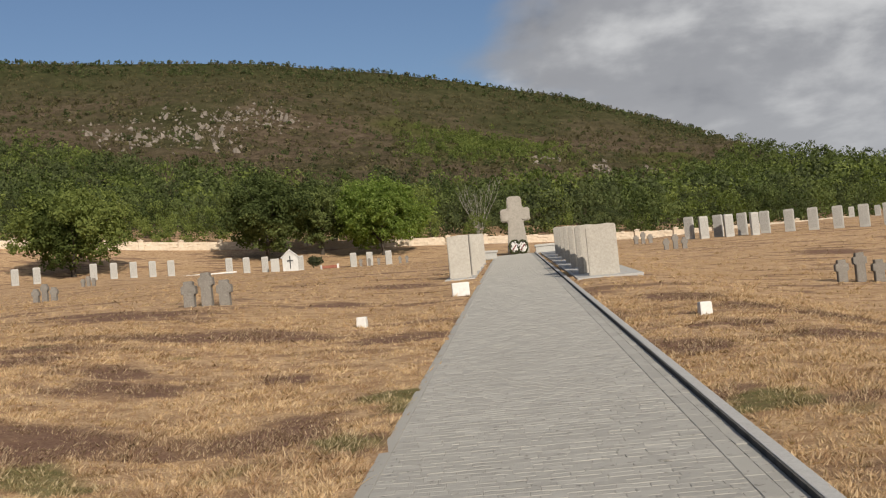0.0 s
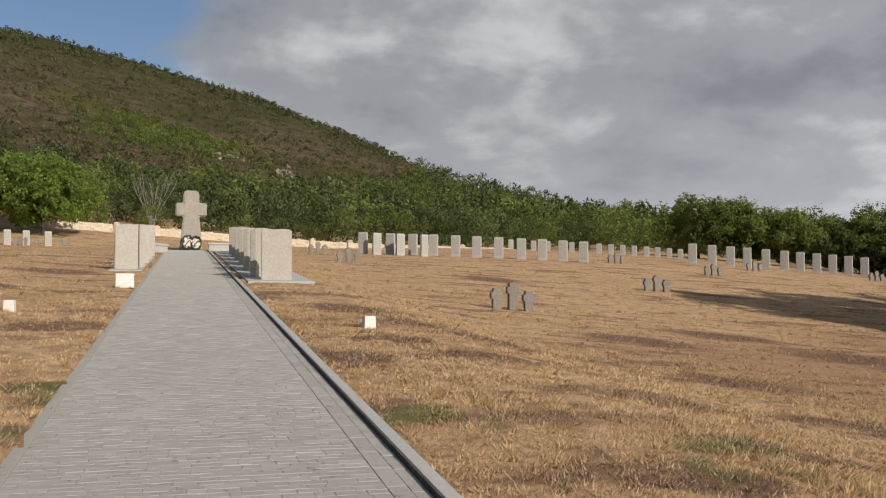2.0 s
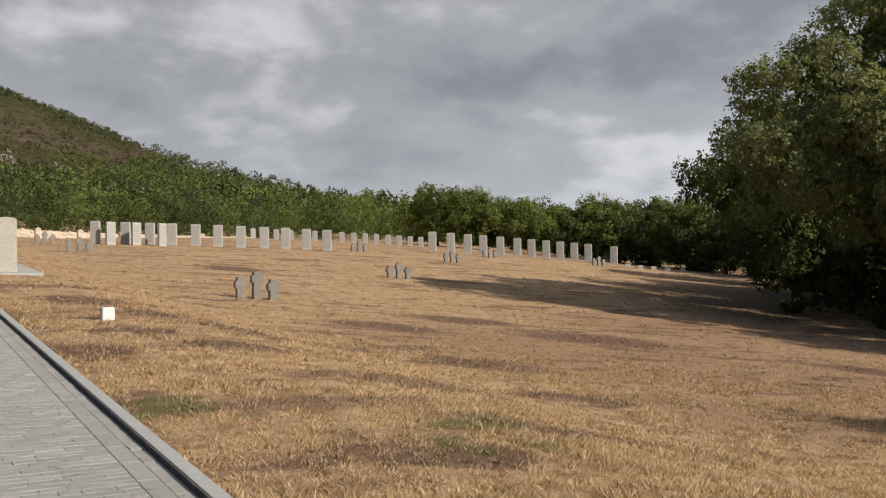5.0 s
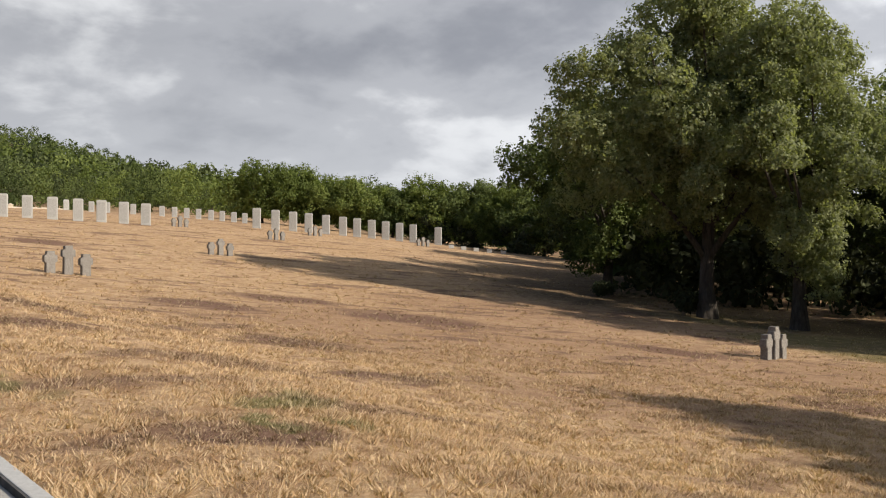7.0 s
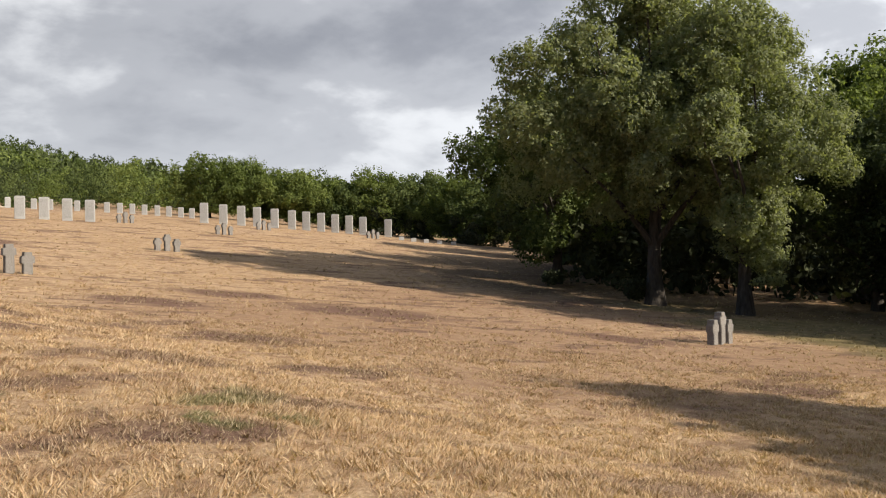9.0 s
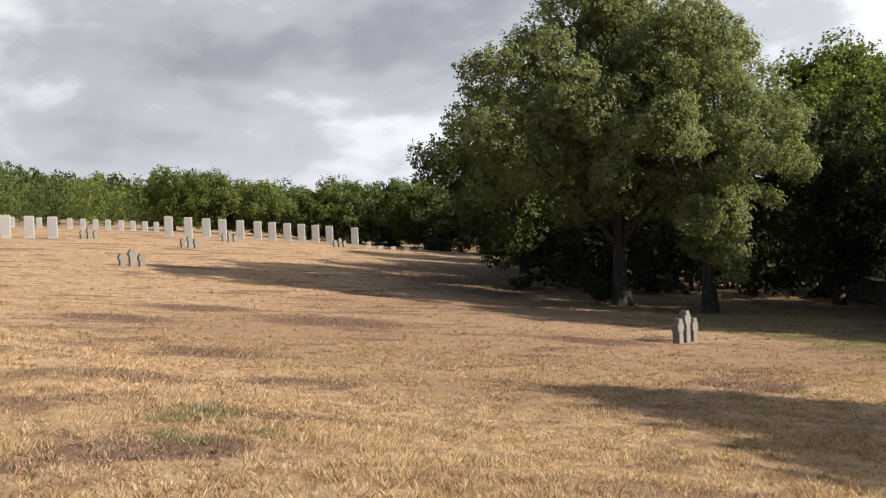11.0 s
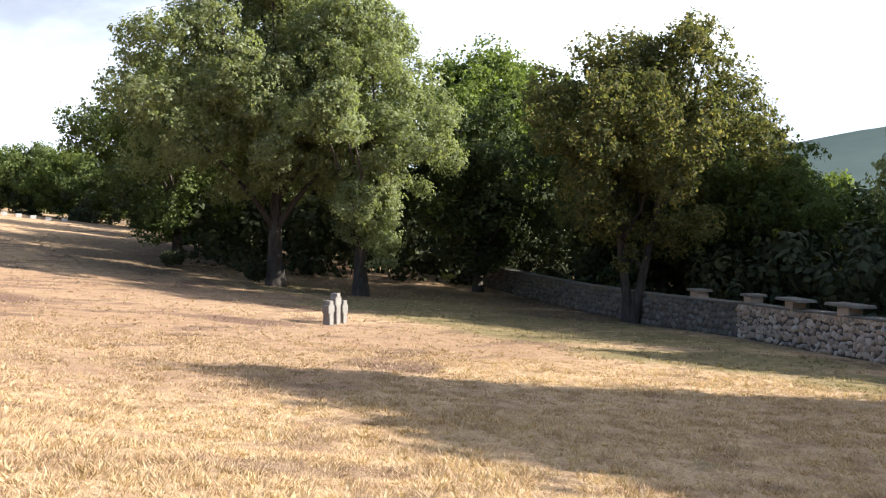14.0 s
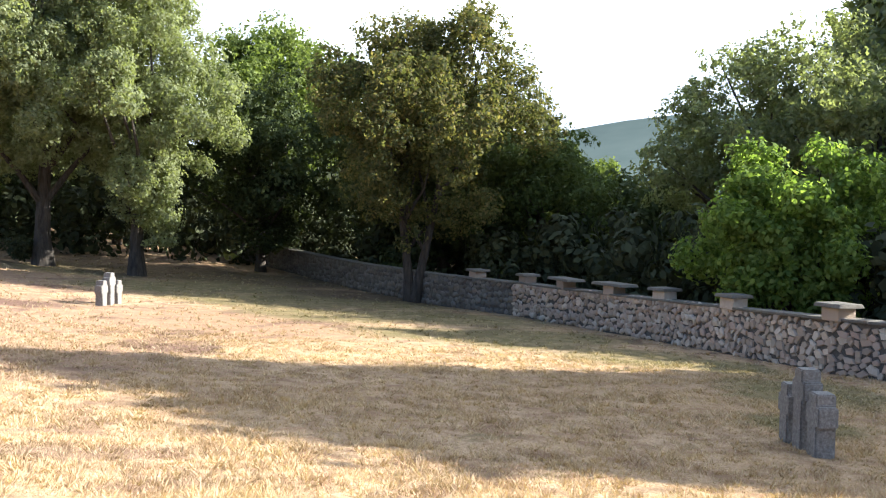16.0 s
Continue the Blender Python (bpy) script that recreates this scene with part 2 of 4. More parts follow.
def leafy(name, dark, mid, light, trans=0.4, rough=0.75, spread=1.0, scale=0.45, depth=0.5, trees=0.0):
    """Leaf colours vary from leaf to leaf and from bough to bough; with trees, also from tree to tree at that many per metre."""
    def colour(t, p):
        if trees:
            cell = node(t, "ShaderNodeTexVoronoi", Scale=trees)
            link(t, p, cell.inputs["Vector"])
            split = t.nodes.new("ShaderNodeSeparateColor")
            link(t, cell.outputs["Color"], split.inputs[0])
            v = maths(t, "ADD", maths(t, "MULTIPLY", island(t), 0.35), maths(t, "MULTIPLY", split.outputs[0], 0.75))
            return ramp(t, v, [(0.1, dark), (0.5, mid), (0.95, light)])
        v = maths(t, "ADD", maths(t, "MULTIPLY", island(t), spread), 0.5 - 0.5 * spread)
        return mix(t, ramp(t, noise_at(t, p, scale, 3.0), [(0.35, 0.0), (0.65, depth)]), ramp(t, v, [(0.0, dark), (0.5, mid), (1.0, light)]), dark)
    return material(name, colour, rough, None, 0, 0.12, trans)


OAK = leafy("oak_leaves", (0.140, 0.156, 0.080), (0.260, 0.282, 0.150), (0.395, 0.420, 0.245), 0.5, 0.75, 0.5)
OAK_DRY = leafy("browning_oak_leaves", (0.075, 0.085, 0.038), (0.150, 0.155, 0.066), (0.285, 0.230, 0.100), 0.5)
LIME = leafy("fresh_leaves", (0.085, 0.112, 0.032), (0.170, 0.210, 0.062), (0.280, 0.330, 0.110), 0.5)
WALNUT = leafy("walnut_leaves", (0.105, 0.155, 0.036), (0.200, 0.275, 0.064), (0.320, 0.400, 0.125), 0.55)
WOODS = leafy("wood_leaves", (0.034, 0.048, 0.016), (0.082, 0.108, 0.036), (0.138, 0.168, 0.058), 0.3, 0.8, 0.5, 0.17, 0.7, 0.21)
WOODS_DARK = leafy("dark_wood_leaves", (0.030, 0.039, 0.017), (0.065, 0.082, 0.033), (0.100, 0.120, 0.048), 0.25, 0.8, 0.5, 0.17, 0.7, 0.21)
WOODS_LIGHT = leafy("light_wood_leaves", (0.050, 0.068, 0.020), (0.125, 0.158, 0.044), (0.190, 0.225, 0.068), 0.38, 0.8, 0.6, 0.17, 0.8, 0.21)
# Leaf colour kept dark to stand in for the deep shade behind the wall.
SHADE = leafy("shade_darkened_leaves", (0.034, 0.039, 0.020), (0.056, 0.064, 0.032), (0.088, 0.098, 0.048), 0.12, 0.8)
SCRUB = leafy("scrub_leaves", (0.068, 0.066, 0.030), (0.112, 0.100, 0.050), (0.165, 0.135, 0.080), 0.15, 0.9)
BARK = material("oak_bark", lambda t, p: ramp(t, noise_at(t, stretched(t, p, (9, 9, 1.6)), 1.0, 6.0, 0.7), [(0.3, (0.030, 0.025, 0.020)), (0.7, (0.105, 0.088, 0.070))]),
                0.95, lambda t, p: noise_at(t, stretched(t, p, (14, 14, 2)), 1.0, 5.0, 0.7), 0.05)
DEADWOOD = material("bare_grey_branches", lambda t, p: (0.27, 0.25, 0.22), 0.9)


def stone(name, a, b, c, scale, rough=0.85, depth=0.004):
    return material(name, lambda t, p: mix(t, ramp(t, noise_at(t, p, 1.3, 5.0, 0.65), [(0.45, 0.0), (0.75, 0.4)]),
                    ramp(t, noise_at(t, p, scale, 6.0, 0.8), [(0.3, a), (0.5, b), (0.7, c)]), a), rough,
                    lambda t, p: noise_at(t, p, scale * 0.6, 6.0, 0.75), depth)


GRANITE = stone("speckled_grey_granite", (0.095, 0.085, 0.074), (0.205, 0.188, 0.166), (0.37, 0.345, 0.31), 30.0, 0.85, 0.008)
PALE = stone("pale_granite", (0.315, 0.307, 0.285), (0.40, 0.392, 0.366), (0.48, 0.47, 0.44), 30.0, 0.8)
CROSS_STONE = stone("grey_brown_cross_stone", (0.235, 0.215, 0.185), (0.315, 0.292, 0.255), (0.39, 0.365, 0.322), 9.0, 0.9, 0.014)
PILLAR = stone("weathered_concrete_stone", (0.32, 0.298, 0.258), (0.405, 0.378, 0.332), (0.485, 0.458, 0.405), 14.0, 0.9, 0.012)
INSCRIBED = material("inscribed_granite", lambda t, p: ramp(t, noise_at(t, stretched(t, p, (16, 16, 30)), 1.0, 4.0, 0.75), [(0.36, (0.25, 0.243, 0.225)), (0.62, (0.41, 0.40, 0.375))]),
                     0.85, lambda t, p: noise_at(t, stretched(t, p, (16, 16, 30)), 1.0, 4.0, 0.75), 0.006)
WHITE = stone("white_marble", (0.54, 0.53, 0.505), (0.64, 0.63, 0.605), (0.71, 0.70, 0.67), 8.0, 0.6)
CREAM = stone("cream_limestone", (0.46, 0.38, 0.29), (0.58, 0.49, 0.38), (0.68, 0.60, 0.49), 3.0, 0.95, 0.03)
MORTAR = stone("grey_mortar", (0.075, 0.064, 0.052), (0.125, 0.108, 0.09), (0.18, 0.158, 0.13), 20.0, 1.0, 0.01)
CAPSTONE = stone("grey_cap_concrete", (0.125, 0.108, 0.085), (0.175, 0.155, 0.125), (0.235, 0.21, 0.172), 12.0, 0.95, 0.01)
KERB = stone("kerb_concrete", (0.33, 0.325, 0.31), (0.40, 0.395, 0.38), (0.46, 0.455, 0.44), 25.0, 0.9)
BED = stone("paving_bed", (0.17, 0.165, 0.15), (0.27, 0.262, 0.24), (0.33, 0.32, 0.295), 9.0, 1.0)
PAVER = material("grey_paver", lambda t, p: mix(t, ramp(t, noise_at(t, p, 13.0, 3.0, 0.6), [(0.63, 0.0), (0.70, 0.75)]), mix(t, ramp(t, noise_at(t, p, 0.9, 4.0), [(0.4, 0.0), (0.7, 0.3)]),
                 mix(t, noise_at(t, p, 45.0, 5.0, 0.8), ramp(t, maths(t, "FRACT", maths(t, "ADD", per_object(t), island(t))),
                     [(0.0, (0.29, 0.280, 0.255)), (0.6, (0.355, 0.343, 0.312)), (1.0, (0.43, 0.415, 0.38))]), (0.37, 0.358, 0.327)), (0.30, 0.290, 0.264)), (0.15, 0.143, 0.128)),
                 0.9, lambda t, p: noise_at(t, p, 40.0, 5.0, 0.8), 0.006)
RUBBLE = material("pinkish_rubble_stone", lambda t, p: mix(t, noise_at(t, p, 14.0, 5.0, 0.7),
                  ramp(t, maths(t, "FRACT", maths(t, "ADD", per_object(t), island(t))),
                       [(0.0, (0.26, 0.195, 0.140)), (0.35, (0.46, 0.360, 0.265)), (0.6, (0.50, 0.345, 0.255)), (0.75, (0.62, 0.520, 0.40)), (1.0, (0.76, 0.665, 0.53))]),
                  (0.43, 0.335, 0.25)), 0.95, lambda t, p: noise_at(t, p, 18.0, 6.0, 0.75), 0.02)
# Darker, greyer copy of RUBBLE; paints the trees' shade onto the far wall.
SHADED_RUBBLE = material("shaded_grey_rubble", lambda t, p: mix(t, noise_at(t, p, 14.0, 5.0, 0.7),
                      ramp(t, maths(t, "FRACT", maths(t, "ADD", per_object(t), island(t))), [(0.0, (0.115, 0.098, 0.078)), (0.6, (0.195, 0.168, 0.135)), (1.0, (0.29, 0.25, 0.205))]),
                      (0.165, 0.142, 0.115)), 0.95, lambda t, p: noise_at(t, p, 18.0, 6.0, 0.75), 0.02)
# Shade on the kerb's inner face put into a dark colour, plus staining.
KERB_SHADE = material("shaded_kerb_face", lambda t, p: ramp(t, noise_at(t, p, 9.0, 5.0), [(0.3, (0.05, 0.048, 0.045)), (0.7, (0.11, 0.106, 0.10))]), 0.95)
BLACK = material("black_iron", lambda t, p: (0.03, 0.03, 0.032), 0.5)
RED = material("dark_red_ribbon", lambda t, p: (0.16, 0.03, 0.035), 0.8)
BRICKRED = material("red_brown_paint", lambda t, p: ramp(t, noise_at(t, p, 5.0), [(0.3, (0.20, 0.075, 0.05)), (0.7, (0.30, 0.12, 0.08))]), 0.8)
CHAPEL = material("white_plaster", lambda t, p: ramp(t, noise_at(t, p, 2.0), [(0.3, (0.44, 0.44, 0.425)), (0.7, (0.56, 0.555, 0.535))]), 0.85)


# ---- the lie of the land ----
LAND = [-2.129, 1.842, -1.114, -2.482, 0.242, 2.644, -3.975, 0.582, -2.303, -0.926, 7.71, 4.751, 6.423, 3.492, -1.525, -3.346, 0.012, -9.436]
CREST = [(-180, 2), (-100, 8), (-60, 14.6), (-27, 14.45), (-18, 14.3), (-13.4, 14.1), (-10, 13.6), (-6.2, 13.1), (-2.4, 12.3), (3.8, 10.75), (9.8, 8.5), (13.6, 6.85),
         (16, 5.75), (19, 5.0), (21, 4.5), (24, 3.8), (28, 2.8), (36, 2.0), (50, 1.0), (110, 0.3), (180, 2)]
CREST_A, CREST_E = np.array([a for a, e in CREST], float), np.tan(np.radians([e for a, e in CREST]))


def sheet(x, y):
    s = 1 + np.hypot(x, y) / 60
    u, v = x / s / 30, y / s / 30
    terms = (u, v, u * u, u * v, v * v, u**3, u * u * v, u * v * v, v**3, u**4, u**3 * v, u * u * v * v, u * v**3, v**4, v**5, u * v**4, u * u * v**3, u**3 * v * v)
    return s * sum(c * f for c, f in zip(LAND, terms))


def field(x, y):
    """The cemetery's slope; behind the camera it turns evenly from one edge of it to the other."""
    r, az = np.hypot(x, y), np.degrees(np.arctan2(x, y))
    low, high = -32.0, 104.0
    w = np.where(az > high, az - high, np.where(az < low, az + 360 - high, 0)) / (low + 360 - high)
    a1 = np.radians(np.where((az > high) | (az < low), high, az))
    a2 = np.radians(low)
    z1, z2 = sheet(r * np.sin(a1), r * np.cos(a1)), sheet(r * np.sin(a2), r * np.cos(a2))
    w = w * w * (3 - 2 * w)
    z = z1 * (1 - w) + z2 * w
    near = np.clip((np.abs(x - 0.35) - 2.2) / 5, 0, 1)
    near = near * near * (3 - 2 * near)
    k = np.clip((95 - y) / 20, 0, 1) * np.clip((y + 8) / 6, 0, 1)
    return z + (0.0612 * y - z) * (1 - near) * k


def ground_np(x, y):
    x, y = np.asarray(x, float), np.asarray(y, float)
    r, az = np.hypot(x, y) + 1e-6, np.degrees(np.arctan2(x, y))
    q = np.minimum(r, 117.0)
    z = field(x / r * q, y / r * q)
    s0, sc = z / q, np.interp(az, CREST_A, CREST_E)
    sw = np.interp(az, [-45, -40, -27.3, -18.8, -9.6, -4.9, 7.7, 16, 24], [0.105, 0.102, 0.0965, 0.0835, 0.0715, 0.0668, 0.0510, 0.0455, 0.043])
    part_w = np.clip((az + 60) / 20, 0, 1) * np.clip((26 - az) / 8, 0, 1)
    sw = s0 + (sw - s0) * part_w
    s0 = s0 + (sw - s0) * np.clip((r - 117) / 23, 0, 1)
    crest_r = np.interp(az, [11, 17], [700.0, 420.0])
    t = np.clip((r - 140) / (crest_r - 140), 0, 1)
    far = r * (s0 + (sc - s0) * t) - np.maximum(r - crest_r, 0) * 0.35 * np.clip(sc * 6, 0, 1)
    wob = np.sin(x * 0.021 + 1.3) * np.cos(y * 0.017) * 5 * np.clip((r - 300) / 250, 0, 1)
    wob = wob * np.clip((crest_r - 10 - r) / 100, 0, 1)
    return np.where(r > 117, far + wob, z)


def ground(x, y):
    return float(ground_np(x, y))


def at(az, r):
    """The spot on the ground r metres off in the direction az."""
    x, y = r * math.sin(radians(az)), r * math.cos(radians(az))
    return Vector((x, y, ground(x, y)))


# ---- helpers for meshes ----
def mesh_np(name, verts, faces, mats, smooth=False):
    """A mesh from arrays: faces is (n, 3) or (n, 4)."""
    me = bpy.data.meshes.new(name)
    verts, faces = np.asarray(verts, np.float32), np.asarray(faces, np.int32)
    n, k = faces.shape
    me.vertices.add(len(verts))
    me.vertices.foreach_set("co", verts.ravel())
    me.loops.add(n * k)
    me.loops.foreach_set("vertex_index", faces.ravel())
    me.polygons.add(n)
    me.polygons.foreach_set("loop_start", np.arange(0, n * k, k, dtype=np.int32))
    me.polygons.foreach_set("loop_total", np.full(n, k, np.int32))
    for m in mats:
        me.materials.append(m)
    me.update(calc_edges=True)
    if smooth:
        me.polygons.foreach_set("use_smooth", np.ones(n, bool))
    return me


def part(name, bm, mat, parent=None, label=""):
    """Links a bmesh as one mesh object, under a thing or a part."""
    me = bpy.data.meshes.new(name)
    bmesh.ops.recalc_face_normals(bm, faces=bm.faces[:])
    bm.to_mesh(me)
    bm.free()
    me.materials.append(mat)
    ob = new(name, me)
    if parent:
        ob.parent = parent
    if label:
        ob["label"] = label
    return ob


def empty(name, m):
    ob = new(name)
    ob.matrix_world = m
    return ob


def block(sx, sy, sz, z0=0.0, bevel=0.01, x=0.0, y=0.0, taper=1.0, rough=0.0, seed=0):
    """A bevelled block standing on z0; taper narrows its top, rough shifts its corners."""
    rnd = random.Random(seed)
    bm = bmesh.new()
    bmesh.ops.create_cube(bm, size=1)
    for v in bm.verts:
        k = taper if v.co.z > 0 else 1.0
        v.co = Vector((v.co.x * sx * k + x, v.co.y * sy * k + y, (v.co.z + 0.5) * sz + z0))
        if rough:
            v.co += Vector([rnd.uniform(-rough, rough) for _ in range(3)])
    if bevel:
        bmesh.ops.bevel(bm, geom=bm.edges[:], offset=bevel, segments=1 if bevel < 0.005 else 2, affect="EDGES", profile=0.6)
    return bm


def join(*bms):
    out = bms[0]
    for b in bms[1:]:
        me = bpy.data.meshes.new("tmp")
        b.to_mesh(me)
        b.free()
        out.from_mesh(me)
        bpy.data.meshes.remove(me)
    return out


def outline(points, depth, bevel=0.02):
    """A flat outline in x and z, thickened along y and bevelled."""
    bm = bmesh.new()
    front = bm.faces.new([bm.verts.new((x, -depth / 2, z)) for x, z in points])
    made = bmesh.ops.extrude_face_region(bm, geom=[front])
    for v in made["geom"]:
        if isinstance(v, bmesh.types.BMVert):
            v.co.y += depth
    if bevel:
        bmesh.ops.bevel(bm, geom=bm.edges[:], offset=bevel, segments=2, affect="EDGES")
    return bm


# ---- ground ----
def build_ground():
    azs = np.radians(np.concatenate([np.arange(-180, -50, 4.0), np.arange(-50, 110, 1.0), np.arange(110, 180, 4.0)]))
    rs = np.concatenate([np.linspace(0.4, 30, 60), np.geomspace(31, 160, 60), np.geomspace(165, 760, 70), np.geomspace(800, 4000, 14)])
    a, r = np.meshgrid(azs, rs)
    x, y = r * np.sin(a), r * np.cos(a)
    z = ground_np(x, y)
    z = z - np.where((x > -1.1) & (x < 1.55) & (y > -7) & (y < 70), 0.10, 0.0)
    rng = np.random.default_rng(3)
    z = z + rng.normal(0, 0.008, z.shape) * (r > 3) * (r < 60) + rng.normal(0, 0.8, z.shape) * (r > 200) * (r < 690)
    n, m = a.shape
    idx = np.arange(n * m).reshape(n, m)
    nxt = np.roll(idx, -1, 1)
    faces = np.stack([idx[:-1], nxt[:-1], nxt[1:], idx[1:]], -1)
    radius = np.broadcast_to(rs[:-1, None], faces.shape[:2]).ravel()
    me = mesh_np("ground", np.stack([x, y, z], -1).reshape(-1, 3), faces.reshape(-1, 4)[:, ::-1], [TURF, HILL], True)
    me.polygons.foreach_set("material_index", (radius > 190).astype(np.int32))
    tagged(new("ground", me), "dry straw-coloured grass slope rising to a scrubby hill", "ground", "", "structure")


build_ground()


# ---- the paved path ----
def plane_z(y):
    return 0.0612 * y


PATH_L, PATH_R, KERB_L, KERB_R = -1.06, 1.24, 1.485, 1.605
PATH_0, PATH_1 = -6.0, 68.0
TILT = math.atan(0.0612)


def along(bm, y):
    """Lays a mesh built round the origin onto the path's slope at y."""
    bmesh.ops.transform(bm, matrix=Matrix.Translation((0, y, plane_z(y))) @ Matrix.Rotation(TILT, 4, "X"), verts=bm.verts[:])
    return bm


def build_path():
    mid, half = (PATH_0 + PATH_1) / 2, (PATH_1 - PATH_0) / 2 * 1.002
    bed = along(block(KERB_L - PATH_L, half * 2, 0.21, -0.2155, 0, (PATH_L + KERB_L) / 2), mid)
    path = tagged(part("path", bed, BED), "straight grey paved path climbing through the dry lawn", "path", "", "structure")
    kerb = along(block(KERB_R - KERB_L - 0.018, half * 2, 0.243, -0.20, 0.008, (KERB_L + 0.018 + KERB_R) / 2), mid)
    tagged(part("kerb", kerb, KERB), "raised grey concrete kerb along the path", "kerb", "", "structure")
    tagged(part("edging", along(block(0.10, half * 2, 0.196, -0.195, 0.006, PATH_L - 0.053), mid), PAVER), "flush grey concrete edging of the path", "kerb", "", "structure")
    # Thin dark strip that stands in for the kerb's shaded face.
    shade_strip = block(0.014, half * 2, 0.138, -0.10, 0, KERB_L + 0.009)
    tagged(part("drain_strip", along(shade_strip, mid), KERB_SHADE), "dark strip for the kerb's shaded, stained inner face", "kerb", "", "structure")
    rnd = random.Random(5)
    shapes = []
    for i in range(8):
        bm = block(0.1975, 0.0992, 0.07, -0.07, 0.0018, 0, 0, 1, 0.0022, i)
        me = bpy.data.meshes.new("paver")
        bm.to_mesh(me)
        bm.free()
        me.materials.append(PAVER)
        shapes.append(me)
    slab = bpy.data.meshes.new("border_slab")
    bm = block(0.132, 0.494, 0.07, -0.07, 0.004)
    bm.to_mesh(slab)
    bm.free()
    slab.materials.append(PAVER)
    co = [np.array([v.co for v in me.vertices]) for me in shapes]
    fa = [[tuple(p.vertices) for p in me.polygons] for me in shapes]
    verts, faces = [], []
    rot = Matrix.Rotation(TILT, 4, "X")
    count, y = 0, 4.6
    while y < PATH_1:
        x = PATH_L
        cut = rnd.uniform(0.06, 0.18)
        while x < PATH_R - 0.005:
            k = rnd.randrange(8)
            long = cut if x == PATH_L else rnd.choice((0.12, 0.16, 0.2, 0.2, 0.2))
            if PATH_R - x - long < 0.06:
                long = PATH_R - x
            place = Matrix.Translation((x + long / 2, y + 0.05 + rnd.gauss(0, 0.004), plane_z(y + 0.05) + rnd.uniform(-0.0011, 0.0011))) @ rot @ Euler((rnd.gauss(0, 0.0035), rnd.gauss(0, 0.012), rnd.gauss(0, 0.024))).to_matrix().to_4x4()
            place = place @ Matrix.Diagonal((long / 0.2, 1, 1, 1))
            if count < 280 and y > 5.0:
                ob = new("paver", shapes[k])
                ob.parent = path
                ob.matrix_local = place
                count += 1
            else:
                base = len(verts)
                pl = np.array(place)
                verts += (co[k] @ pl[:3, :3].T + pl[:3, 3]).tolist()
                faces += [tuple(i + base for i in f) for f in fa[k]]
            x += long
        y += 0.1
    me = bpy.data.meshes.new("paving")
    me.from_pydata(verts, [], faces)
    me.materials.append(PAVER)
    tagged(new("paving", me), "small grey concrete pavers in running bond", "", "", "stuff").parent = path
    y = 4.0
    while y < 67:
        ob = new("border_slab", slab)
        ob.parent = path
        ob.matrix_local = Matrix.Translation((PATH_R + 0.072, y, plane_z(y))) @ rot
        y += 0.5
    vs, fs, y = [], [], 4.0
    while y < 60:
        k = rnd.randrange(8)
        pl = np.array(Matrix.Translation((PATH_R + 0.191, y, plane_z(y) + rnd.uniform(-0.004, 0.001))) @ rot @ pose(0, 0, 0, rnd.gauss(0, 0.5), rnd.gauss(0, 0.8), 90) @ Matrix.Diagonal((0.99, 0.98, 1, 1)))
        fs += [tuple(i + len(vs) for i in f) for f in fa[k]]
        vs += (co[k] @ pl[:3, :3].T + pl[:3, 3]).tolist()
        y += 0.2
    me = bpy.data.meshes.new("border_course")
    me.from_pydata(vs, [], fs)
    me.materials.append(PAVER)
    tagged(new("border_course", me), "single row of pavers along the kerb", "", "", "stuff").parent = path


build_path()


# ---- memorial at the head of the path ----
def stone_cross():
    top = 3.95
    pts = [(-0.78, 0), (0.78, 0), (0.52, 2.25), (1.02, 2.25), (1.02, 3.12), (0.52, 3.12), (0.52, 3.78), (0.40, top), (-0.40, top), (-0.52, 3.78), (-0.52, 3.12), (-1.02, 3.12), (-1.02, 2.25), (-0.52, 2.25)]
    pts = [(x * 0.98, z) for x, z in pts]
    ob = part("stone_cross", outline(pts, 0.85, 0.07), CROSS_STONE)
    ob.matrix_world = pose(0.47, 69.6, plane_z(69.6) - 0.05)
    return tagged(ob, "tall broad pale stone cross at the head of the path", "cross")


stone_cross()


def wreath(x, y, size, tint):
    w = empty("wreath", pose(x, y, plane_z(y) - 0.02, -14, 0, 0))
    bm = bmesh.new()
    rnd = random.Random(int(size * 100) + int(x * 50))
    for i in range(130):
        a = i / 130 * math.tau
        r = size * (0.42 + rnd.uniform(-0.04, 0.04))
        c = Vector((math.cos(a) * r * 0.8, rnd.uniform(-0.05, 0.05), size * 0.52 + math.sin(a) * r * 1.1))
        bmesh.ops.create_icosphere(bm, subdivisions=1, radius=0.055 * rnd.uniform(0.7, 1.3), matrix=Matrix.Translation(c))
    part("greenery", bm, SHADE, w)
    bm = bmesh.new()
    for i in range(60):
        a, r = rnd.uniform(0, math.tau), size * rnd.uniform(0.05, 0.36)
        bmesh.ops.create_icosphere(bm, subdivisions=1, radius=0.06, matrix=Matrix.Translation((math.cos(a) * r * 0.8, -0.03, size * 0.52 + math.sin(a) * r)))
    part("flowers", bm, WHITE, w, "white flowers")
    bm = block(0.07, 0.03, size * 0.5, 0.2, 0.008, 0.02, -0.10)
    bmesh.ops.rotate(bm, cent=(0, 0, size * 0.5), matrix=Matrix.Rotation(0.6, 3, "Y"), verts=bm.verts[:])
    part("ribbon", bm, tint, w, "folded ribbon")
    return tagged(w, "oval wreath of dark green with white flowers", "wreath", "wreaths at the cross")


wreath(0.22, 68.75, 1.0, RED)
wreath(0.78, 68.75, 0.95, RED)


